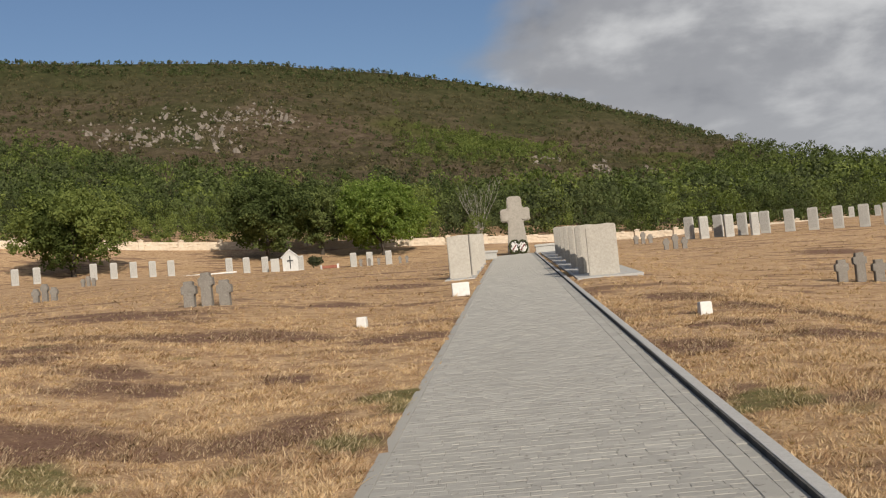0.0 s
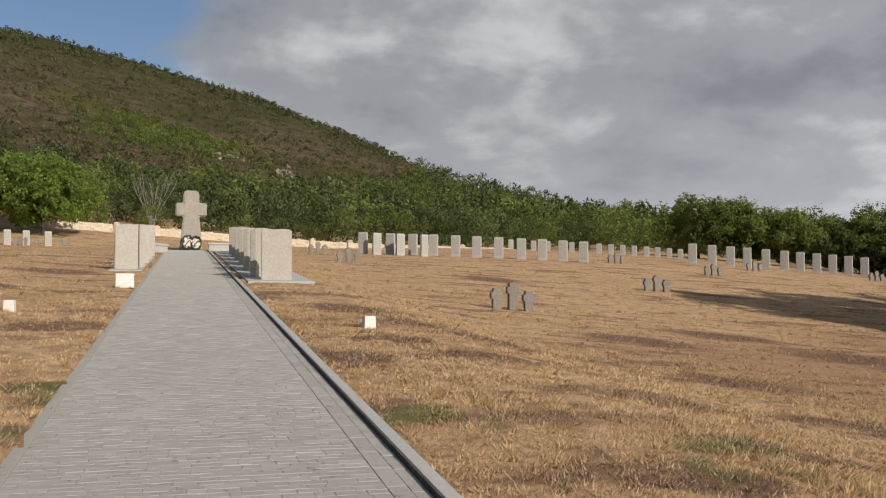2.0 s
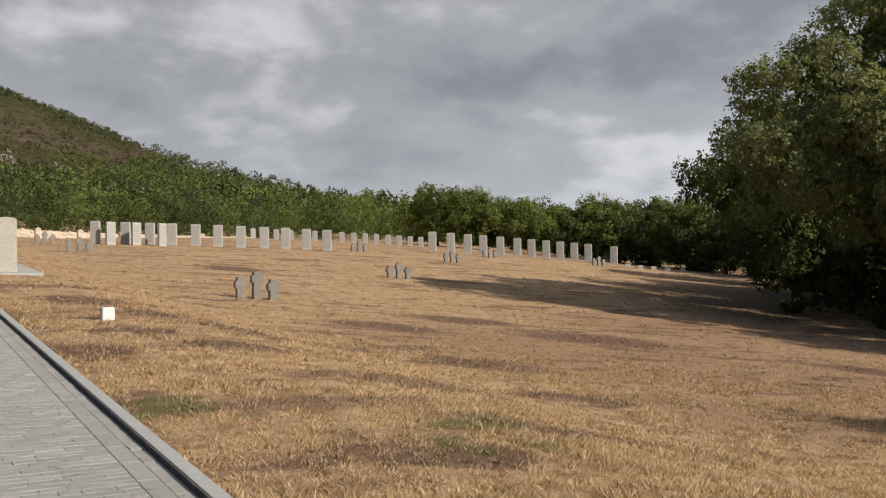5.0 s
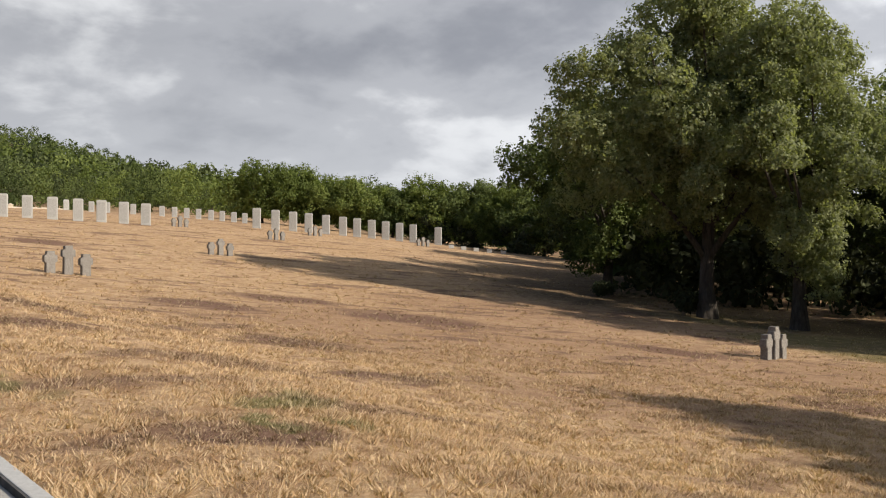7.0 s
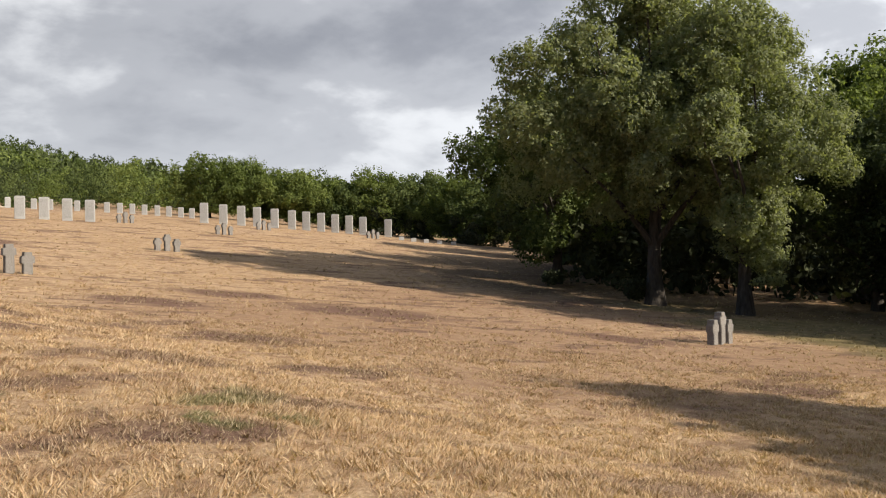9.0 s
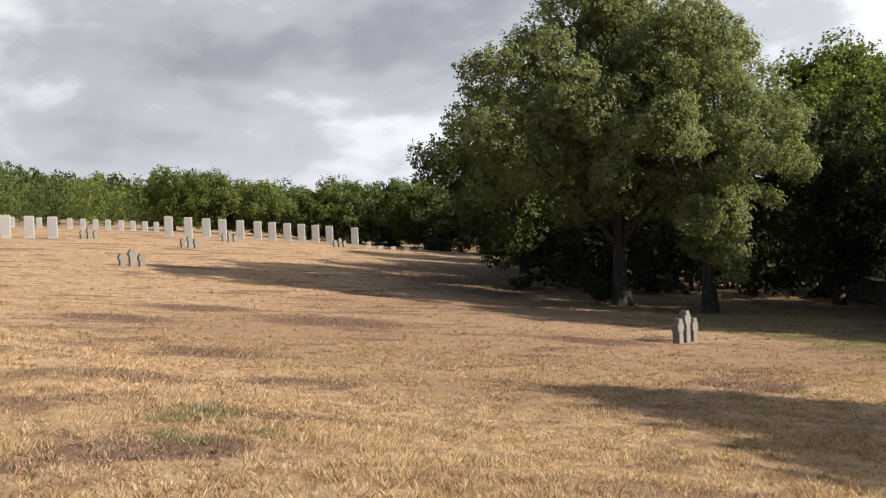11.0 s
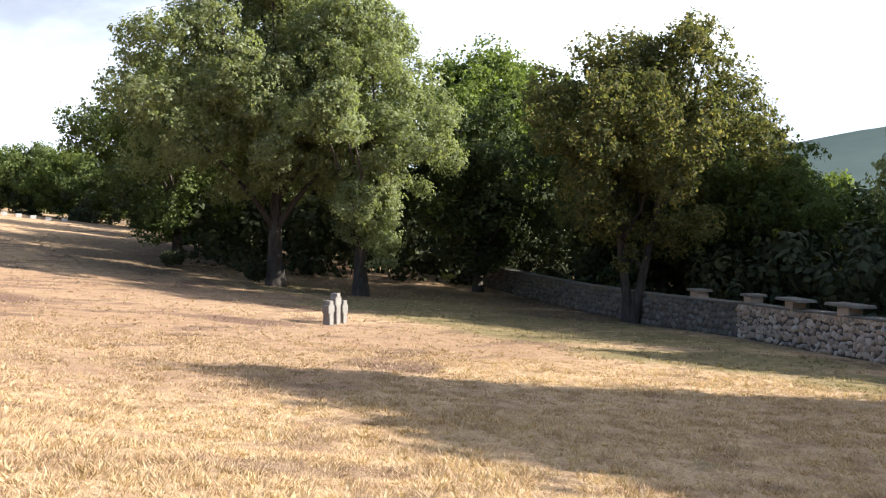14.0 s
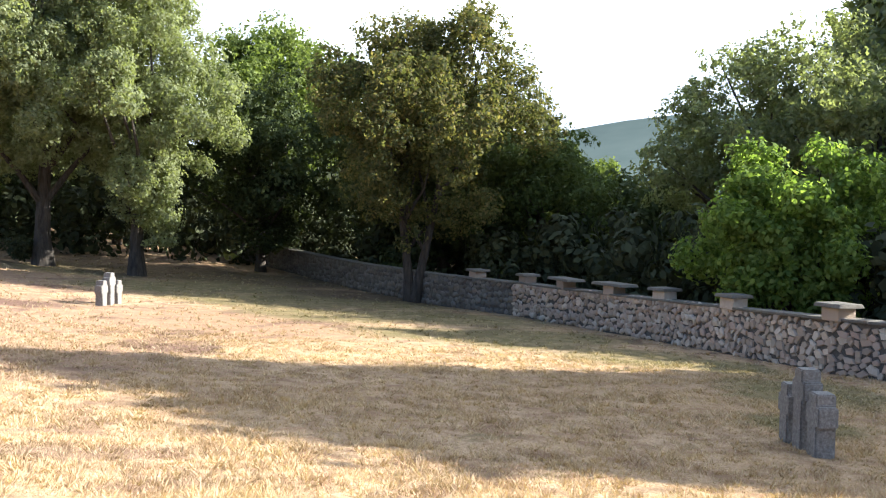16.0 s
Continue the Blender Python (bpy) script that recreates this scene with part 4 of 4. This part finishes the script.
def screen_tree(u0, u1, v, heights, seed, leaves, size, label):
    """An oak whose crown fills a given outline across the sun's direction: u runs across it, v towards the sun."""
    mid = (u0 + u1) / 2
    x, y = 0.906 * mid + 0.4226 * v, 0.4226 * mid - 0.906 * v
    z0 = ground(x, y) - 0.05
    clumps = []
    for u in np.arange(u0 + 0.6, u1 - 0.3, 0.5):
        top = np.interp(u, *zip(*heights))
        for dz in np.arange(0.55, top - z0 - 0.4, 0.75):
            deep = (0.3 + 0.16 * min(dz, 6)) * math.sin(u * 9 + dz * 5)
            clumps.append((0.906 * (u - mid) + 0.42 * deep, 0.4226 * (u - mid) - 0.9 * deep, top - dz - z0, 0.62))
    top = max(h for u, h in heights if u0 <= u <= u1) - z0
    return tree(x, y, top, (u1 - u0) / 2, seed, OAK, leaves, size, "oak", 0.08, label, (0, 0), "", 1.0, 1, tuple(clumps), True)


screen_tree(7.7, 18.5, 19, [(7.6, 5.2), (8.1, 7.0), (8.6, 7.9), (9.6, 8.8), (11, 9.4), (13, 10.0), (14, 10.8), (15, 11.0), (15.5, 9.9), (15.8, 8.0), (16.4, 7.1), (16.8, 5.4), (17.2, 4.7), (18.5, 3.6)],
            24, 42000, 0.21, "broad low-skirted oak standing by the end of the wall")
# Row of unseen oaks, added beyond the wall to shade it and the lawn.
TOPS = [(19.4, 5.2), (20, 6.5), (22, 7.8), (24, 8.6), (29.2, 9.2), (32.4, 10.2), (36.4, 11.8), (39.4, 14.6), (44, 16)]
for i, (u0, u1) in enumerate([(19.6, 25.6), (25.2, 31.8), (31.4, 37.4), (37.0, 43.5)]):
    screen_tree(u0, u1, 27, TOPS, 90 + i, 20000, 0.28, "unseen tall oak added beyond the wall to cast shade")
# Another hidden oak, added for its shade; its leaf colour is darkened too.
tree(48.5, 10.5, 8.6, 3.6, 28, WOODS_DARK, 14000, 0.15, "oak", 0.08, "oak with darkened leaves, added behind the rubble wall to cast shade", (0, 0), "", 1.2)
tree(44.5, 2.6, 6.0, 3.4, 29, WOODS_DARK, 14000, 0.14, "oak", 0.06, "low dark oak close behind the rubble wall", (0, 0), "", 1.2)
# round trees where the lawn meets the woods
for i, (az, r, h, rad, lf) in enumerate([(28.4, 121, 8.2, 4.8, WOODS_LIGHT), (31.0, 122, 8.0, 4.6, WOODS_LIGHT), (33.6, 121, 7.4, 4.4, WOODS_LIGHT), (35.6, 122, 6.4, 3.8, WOODS),
                                         (37.6, 122, 8.4, 4.8, WOODS_LIGHT), (40.2, 119, 8.3, 4.6, WOODS), (42.2, 115, 8.4, 4.4, WOODS_LIGHT), (44.2, 110, 8.2, 4.4, WOODS), (46.4, 102, 8.4, 4.6, WOODS)]):
    p = at(az, r)
    tree(p.x, p.y, h * 0.88, rad, 80 + i, lf, 26000, 0.13, "tree", 0.06, "round-headed green tree at the edge of the woods", (0, 0), "trees at the wood's edge", 1.15)
# trees on the far lawn
for i, (az, r, h, rad, lf, n) in enumerate([(-23.8, 119, 9.6, 5.8, WOODS_LIGHT, 12000), (-13.6, 128, 10.2, 6.0, WOODS, 13000), (-10.6, 133, 9.2, 4.6, WOODS, 8000), (-7.2, 130, 9.6, 6.4, WALNUT, 13000)]):
    p = at(az, r)
    tree(p.x, p.y, h, rad, 30 + i, lf, int(n * 2.6), 0.165, "tree", 0.16, "spreading green tree on the far lawn", (0, 0), "trees on the far lawn", 1.1)


def bare_tree(az, r, h):
    p = at(az, r)
    rnd = random.Random(3)
    bm = bmesh.new()
    for k in range(10):
        lean = Vector((rnd.uniform(-0.5, 0.5), rnd.uniform(-0.3, 0.3), 1)) * h * rnd.uniform(0.7, 1.0)
        pts = [Vector((0, 0, -0.3)), lean * 0.35 + Vector((rnd.uniform(-.3, .3), 0, 0)), lean * 0.7 + Vector((rnd.uniform(-.4, .4), 0, 0)), lean]
        tube(bm, pts, [0.05, 0.034, 0.020, 0.007], 5)
        for j in range(8):
            b = lean * rnd.uniform(0.4, 0.9)
            tube(bm, [b, b + Vector((rnd.uniform(-0.8, 0.8), rnd.uniform(-0.5, 0.5), rnd.uniform(0.6, 1.6)))], [0.018, 0.006], 4)
    ob = part("bare_tree", bm, DEADWOOD)
    ob.matrix_world = pose(*p)
    tagged(ob, "leafless grey tree standing in front of the woods", "tree")


bare_tree(-1.7, 157, 9.6)


def bushes():
    for i, (az, r, h, rad) in enumerate([(47.4, 54.2, 1.0, 0.6), (51.9, 46.5, 1.2, 0.7), (-11.0, 111, 1.6, 0.9)]):
        p = at(az, r)
        rng = np.random.default_rng(60 + i)
        pts, out = crown_points(1500, [(rng.normal() * rad * 0.4, rng.normal() * rad * 0.4, h * rng.uniform(0.35, 0.7), rad * 0.6) for _ in range(7)], rng)
        pts[:, 2] = np.maximum(pts[:, 2], 0.02)
        v, f = leaf_cloud(pts, out, 0.08, rng)
        ob = new("bush", mesh_np("bush", v, f, [SHADE]))
        ob.matrix_world = pose(*p)
        tagged(ob, "low dark bush on the shaded lawn", "bush", "bushes under the oaks")


bushes()


def woods(name, spots, n_leaves, size, leaf, seed, label, hmin, hmax, sink=0.2):
    """Many trees joined into one mesh, for woods too dense to count."""
    rng = np.random.default_rng(seed)
    forms = []
    for k in range(8):
        cl = []
        for i in range(34):
            d = rng.normal(size=3)
            d /= np.linalg.norm(d)
            k = rng.uniform(0.8, 1.12)
            cl.append((d[0] * 0.34 * k, d[1] * 0.34 * k, 0.54 + d[2] * 0.33 * k * (1.1 if d[2] > 0 else 1), rng.uniform(0.07, 0.135)))
        pts, out = crown_points(n_leaves, cl, rng)
        v, f = leaf_cloud(pts, out, size, rng, 2.6)
        forms.append((v, f))
    vs, fs, base = [], [], 0
    for x, y in spots:
        v, f = forms[rng.integers(8)]
        h = rng.uniform(hmin, hmax)
        a = rng.uniform(0, math.tau)
        c, s = math.cos(a), math.sin(a)
        w = h * rng.uniform(0.72, 1.12)
        vs.append(np.stack([(v[:, 0] * c - v[:, 1] * s) * w + x, (v[:, 0] * s + v[:, 1] * c) * w + y, v[:, 2] * h + ground(x, y) - h * sink], 1))
        fs.append(f + base)
        base += len(v)
    return tagged(new(name, mesh_np(name, np.concatenate(vs), np.concatenate(fs), [leaf])), label, "woods", "", "stuff")


rng = np.random.default_rng(77)
spots = []
for r in np.arange(149, 560, 8.8):
    for a in np.arange(-42, 51, math.degrees(7.6 / r)):
        top = np.interp(a, [-42, -26, -18, -9, 0, 8, 12, 13.5, 15, 17, 24, 30, 47], [520, 440, 345, 290, 305, 345, 450, 560, 525, 432, 428, 360, 200])
        if r < top:
            q = at(a + rng.uniform(-0.8, 0.8), r + rng.uniform(-3, 3))
            spots.append((q.x, q.y))
for r in np.arange(117, 150, 8.0):
    for a in np.arange(35 + (150 - r) * 0.12, 51, math.degrees(7.0 / r)):
        q = at(a + rng.uniform(-0.8, 0.8), r + rng.uniform(-3, 3))
        spots.append((q.x, q.y))
rng.shuffle(spots)
near = [s for s in spots if math.hypot(*s) < 185]
farther = [s for s in spots if math.hypot(*s) >= 185]
for k, (leaf, tone) in enumerate(((WOODS_DARK, "dark green"), (WOODS, "mid green"), (WOODS_LIGHT, "yellowish green"))):
    woods("woods", near[k::3], 1500, 0.020, leaf, 5 + k, f"dense {tone} deciduous trees below the hill", 5.2, 11.6)
    woods("woods", farther[k::3], 260, 0.042, leaf, 15 + k, f"dense {tone} trees climbing the hill's foot", 6.4, 12.0)
# darker woods behind the oaks and the rubble wall
spots = []
for r in np.arange(56, 130, 6.0):
    for a in np.arange(50, 118, math.degrees(5.0 / r)):
        if 79 < a < 88 and r > 62:
            continue
        q = at(a + rng.uniform(-1.5, 1.5), r + rng.uniform(-2, 2))
        spots.append((q.x, q.y))
near = [s for s in spots if math.hypot(*s) < 80]
farther = [s for s in spots if math.hypot(*s) >= 80]
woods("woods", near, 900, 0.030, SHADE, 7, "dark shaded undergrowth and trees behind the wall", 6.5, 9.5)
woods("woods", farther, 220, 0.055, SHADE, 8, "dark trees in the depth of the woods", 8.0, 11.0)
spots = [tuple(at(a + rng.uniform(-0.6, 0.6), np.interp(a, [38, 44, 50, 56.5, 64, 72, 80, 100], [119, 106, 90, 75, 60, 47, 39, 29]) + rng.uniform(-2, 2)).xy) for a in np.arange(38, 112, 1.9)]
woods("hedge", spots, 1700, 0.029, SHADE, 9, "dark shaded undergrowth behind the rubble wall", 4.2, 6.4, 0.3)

# scrub on the hillside
spots = []
for _ in range(9500):
    a, r = rng.uniform(-45, 14), math.sqrt(rng.uniform(285**2, 705**2))
    q = at(a, r)
    spots.append((q.x, q.y))
crest = []
for _ in range(1100):
    q = at(rng.uniform(-45, 16), rng.uniform(655, 705))
    crest.append((q.x, q.y))
woods("scrub", crest, 16, 0.21, WOODS_DARK, 11, "low dark trees along the hill's crest", 2.4, 4.4, 0.3)
woods("scrub", spots, 16, 0.21, SCRUB, 10, "brown and dark green scrub scattered over the hillside", 1.2, 3.4, 0.34)


green = [tuple(at(a, r).xy) for a, r in zip(rng.normal(-1.2, 2.3, 420), rng.normal(470, 38, 420))]
woods("scrub", green, 90, 0.075, WOODS_LIGHT, 12, "olive green bushes in a hollow of the hillside", 3.0, 6.2, 0.3)
green = [tuple(at(a, r).xy) for a, r in zip(rng.uniform(-44, 12, 900), rng.uniform(330, 640, 900))]
woods("scrub", green, 40, 0.12, WOODS_DARK, 13, "dark green bushes strewn over the hillside", 1.8, 4.4, 0.3)


def outcrops():
    rng = np.random.default_rng(4)
    bm = bmesh.new()
    for az, el_r, n, spread in [(-20.8, 486, 70, 1.9), (-15.4, 505, 110, 2.6), (-12.5, 515, 40, 1.2), (-18, 470, 50, 3.0), (5.6, 400, 22, 0.5), (2.5, 405, 22, 0.7), (8.2, 410, 10, 0.5)]:
        for _ in range(int(n * 2.2)):
            q = at(az + rng.normal() * spread * 0.6, el_r + rng.normal() * 17)
            s = 0.3 + min(rng.exponential(0.42), 1.7)
            m = Matrix.Translation(q + Vector((0, 0, -0.2 * s))) @ Euler((rng.normal() * 0.3, rng.normal() * 0.3, rng.uniform(0, 3))).to_matrix().to_4x4() @ Matrix.Diagonal((s * 0.9, s * 0.6, s * 1.5, 1))
            made = bmesh.ops.create_icosphere(bm, subdivisions=1, radius=1, matrix=m)
            for v in made["verts"]:
                v.co += Vector(rng.normal(size=3)) * s * 0.3
    tagged(part("outcrops", bm, ROCK), "pale bare limestone outcrops on the hillside", "rocks", "", "stuff")


outcrops()


def distant_hill():
    azs = np.radians(np.linspace(60, 125, 60))
    el = np.interp(np.degrees(azs), [60, 76, 80, 84, 88, 95, 125], [3.0, 3.8, 4.35, 5.1, 5.6, 5.9, 4.0])
    r = 2600.0
    rows = []
    for k in range(6):
        rr = r - 900 * (1 - k / 5)
        rows.append(np.stack([rr * np.sin(azs), rr * np.cos(azs), rr * np.tan(np.radians(el)) * (k / 5) ** 0.8 - 60 * (k == 0)], 1))
    v = np.concatenate(rows)
    n = len(azs)
    f = [(k * n + i, k * n + i + 1, (k + 1) * n + i + 1, (k + 1) * n + i) for k in range(5) for i in range(n - 1)]
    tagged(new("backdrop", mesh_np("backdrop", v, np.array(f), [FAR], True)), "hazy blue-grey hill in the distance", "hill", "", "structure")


distant_hill()


# ---- dry grass ----
def grass(name, tufts, blades, r0, r1, height, width, seed, label):
    """Tufts of blades that fan out and lie over, thinning out with distance."""
    rng = np.random.default_rng(seed)
    a = np.radians(rng.uniform(-32, 106, tufts))
    r = r0 * (r1 / r0) ** (rng.uniform(0, 1, tufts) ** 0.8)
    x, y = r * np.sin(a), r * np.cos(a)
    keep = ~((x > PATH_L - 0.13) & (x < KERB_R + 0.02))
    x, y, r = x[keep], y[keep], r[keep]
    grow = np.clip(r / r0, 1, 4) ** 0.6
    thick = 0.5 + 0.5 * np.sin(x * 2.1 + np.sin(y * 1.3) * 2) * np.cos(y * 1.7 + np.sin(x * 1.1))
    tall = height * rng.uniform(0.45, 1.3, len(x)) * (0.55 + 0.6 * thick)
    comb = rng.normal(0, 0.5, (len(x), 2)) + np.array([0.25, 0.1])
    x, y, r, grow, tall = [np.repeat(k, blades) for k in (x, y, r, grow, tall)]
    comb = np.repeat(comb, blades, 0)
    n = len(x)
    t = rng.uniform(0, math.tau, n)
    reach = np.abs(rng.normal(0, 0.028, n)) * grow
    x, y = x + np.cos(t) * reach, y + np.sin(t) * reach
    h = tall * rng.uniform(0.4, 1.15, n)
    lean = (np.stack([np.cos(t), np.sin(t)], 1) * rng.uniform(0.2, 1.3, (n, 1)) + comb) * h[:, None]
    w = width * rng.uniform(0.6, 1.3, n) * grow
    s = t + rng.normal(0, 0.6, n) + math.pi / 2
    p = np.stack([x, y, ground_np(x, y) - 0.01], 1)
    d = np.stack([np.cos(s) * w, np.sin(s) * w, 0 * t], 1)
    tip = p + np.stack([lean[:, 0], lean[:, 1], h], 1)
    v = np.stack([p - d, p + d, tip], 1).reshape(-1, 3)
    tagged(new(name, mesh_np(name, v, np.arange(n * 3).reshape(n, 3), [BLADE])), label, "grass", "", "stuff")


grass("grass", 46000, 12, 4.5, 22, 0.060, 0.0056, 1, "short dry straw-coloured grass on the lawn")
grass("grass", 34000, 8, 15, 100, 0.085, 0.0105, 2, "short dry straw-coloured grass further up the slope")


# ---- rubble wall ----
WALL = [(17.5, -9.5), (20.2, -5.2), (22.4, -2.7), (25.6, -0.67), (28.2, 1.25), (30.4, 3.1), (32.6, 5.0), (34.2, 6.5), (36.0, 9.6), (40.0, 14.0), (46.0, 19.5), (54.0, 27.5), (66.0, 40.0), (80, 52)]
WALL_H = 1.12


def along_wall():
    for a, b in zip(WALL[:-1], WALL[1:]):
        yield Vector((*a, 0)), Vector((*b, 0))


def rubble_wall():
    verts, faces = [], []
    caps = bmesh.new()
    for p, q in along_wall():
        d = (q - p).normalized()
        n = Vector((-d.y, d.x, 0))
        b = len(verts)
        for c in (p - d * 0.05, q + d * 0.05):
            z = ground(c.x, c.y)
            for s in (-0.17, 0.17):
                verts += [tuple(c + n * s + Vector((0, 0, z - 0.3))), tuple(c + n * s + Vector((0, 0, z + WALL_H)))]
        faces += [(b, b + 4, b + 5, b + 1), (b + 2, b + 3, b + 7, b + 6), (b + 1, b + 5, b + 7, b + 3), (b, b + 1, b + 3, b + 2), (b + 4, b + 6, b + 7, b + 5)]
    me = bpy.data.meshes.new("wall_rubble")
    me.from_pydata(verts, [], faces)
    me.materials.append(MORTAR)
    w = tagged(new("wall_rubble", me), "curving rubble stone wall with flat grey coping", "wall", "", "structure")
    # coping slabs
    rnd = random.Random(8)
    for p, q in along_wall():
        length = (q - p).length
        k = max(1, round(length / 0.95))
        ang = math.degrees(math.atan2(q.y - p.y, q.x - p.x))
        for i in range(k):
            c = p.lerp(q, (i + 0.5) / k)
            c2 = p.lerp(q, (i + 1) / k)
            c1 = p.lerp(q, i / k)
            slope = math.degrees(math.atan2(ground(c2.x, c2.y) - ground(c1.x, c1.y), (c2 - c1).length))
            ob = part("coping", block(length / k - 0.012, 0.5, 0.06, 0, 0.012, 0, 0, 1, 0.004, i), CAPSTONE, w)
            ob.matrix_local = pose(c.x, c.y, ground(c.x, c.y) + WALL_H - 0.005 + rnd.uniform(-0.008, 0.008), 0, -slope, ang)
    # stones on the lawn side
    shapes = []
    for k in range(16):
        bm = bmesh.new()
        n_side = rnd.choice((4, 5, 5, 6))
        angs = sorted((i + rnd.uniform(-0.3, 0.3)) / n_side * math.tau for i in range(n_side))
        ring = [(math.cos(t) * k, math.sin(t) * k) for t, k in [(t, rnd.uniform(0.92, 1.38)) for t in angs]]
        rows = [[bm.verts.new((x * f, y, z * f)) for x, z in ring] for y, f in ((-0.6, 1.0), (0.62, 0.97), (1.0, 0.84))]
        for lo, hi in zip(rows[:-1], rows[1:]):
            for i in range(n_side):
                bm.faces.new((lo[i], lo[(i + 1) % n_side], hi[(i + 1) % n_side], hi[i]))
        bm.faces.new(rows[-1])
        bmesh.ops.triangulate(bm, faces=bm.faces[:])
        for v in bm.verts:
            v.co.y += rnd.uniform(-0.14, 0.14)
        bmesh.ops.recalc_face_normals(bm, faces=bm.faces[:])
        sm = bpy.data.meshes.new("rubble_stone")
        bm.to_mesh(sm)
        bm.free()
        sm.materials.append(RUBBLE)
        shapes.append(sm)
    co = [np.array([v.co for v in m.vertices]) for m in shapes]
    fa = [np.array([tuple(f.vertices) for f in m.polygons]) for m in shapes]
    vs, fs, base, count, shaded_vs, shaded_fs, shaded_base = [], [], 0, 0, [], [], 0
    for p, q in along_wall():
        d = (q - p).normalized()
        n = Vector((-d.y, d.x, 0))
        length, ang = (q - p).length, math.degrees(math.atan2(d.y, d.x))
        if p.x > 60:
            continue
        near = 20 < p.x < 27
        z = 0.02
        while z < WALL_H - 0.05:
            hh = rnd.uniform(0.12, 0.21)
            s = rnd.uniform(-0.1, 0.0)
            while s < length:
                ww = rnd.uniform(0.12, 0.32)
                c = p + d * (s + ww / 2) + n * 0.165
                zz = ground(c.x, c.y) + min(z + hh / 2 + rnd.uniform(-0.06, 0.06), WALL_H - 0.06)
                m = pose(c.x, c.y, zz, 0, 0, ang) @ pose(0, 0, 0, 0, rnd.uniform(-38, 38), 0) @ Matrix.Diagonal((ww * 0.51, rnd.uniform(0.03, 0.07), hh * rnd.uniform(0.5, 0.64), 1))
                k = rnd.randrange(16)
                if near and count < 300:
                    ob = new("rubble_stone", shapes[k])
                    ob.parent = w
                    ob.matrix_local = m
                    count += 1
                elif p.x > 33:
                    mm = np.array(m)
                    shaded_vs.append(co[k] @ mm[:3, :3].T + mm[:3, 3])
                    shaded_fs.append(fa[k] + shaded_base)
                    shaded_base += len(co[k])
                else:
                    mm = np.array(m)
                    vs.append(co[k] @ mm[:3, :3].T + mm[:3, 3])
                    fs.append(fa[k] + base)
                    base += len(co[k])
                s += ww
            z += hh
    ob = new("rubble", mesh_np("rubble", np.concatenate(vs), np.concatenate(fs), [RUBBLE]))
    ob.parent = w
    tagged(ob, "rough pinkish rubble stones", "", "", "stuff")
    ob = new("old_rubble", mesh_np("old_rubble", np.concatenate(shaded_vs), np.concatenate(shaded_fs), [SHADED_RUBBLE]))
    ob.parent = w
    tagged(ob, "grey rubble stones, coloured darker for the shade of the trees", "", "", "stuff")
    # piers with wide cap slabs
    for x, y, wide in [(22.36, -2.68, 0.78), (25.6, -0.6, 0.7), (28.15, 1.2, 0.74), (29.95, 2.75, 1.5), (32.0, 4.5, 1.5), (33.9, 6.1, 0.74), (35.3, 8.2, 0.74), (20.2, -5.2, 0.74)]:
        ang = 38.0 + math.sin(x * 7) * 4
        zb = ground(x, y)
        pier = part("pier", block(0.52, 0.44, 0.30, WALL_H - 0.02, 0.03, 0, 0, 1, 0.012, int(x * 10)), RUBBLE, w)
        pier.matrix_local = pose(x, y, zb, 0, 0, ang)
        cap = part("pier_cap", block(wide, 0.66, 0.085, WALL_H + 0.27, 0.02, 0, 0, 0.93), CAPSTONE, pier, "flat grey cap slab")


rubble_wall()
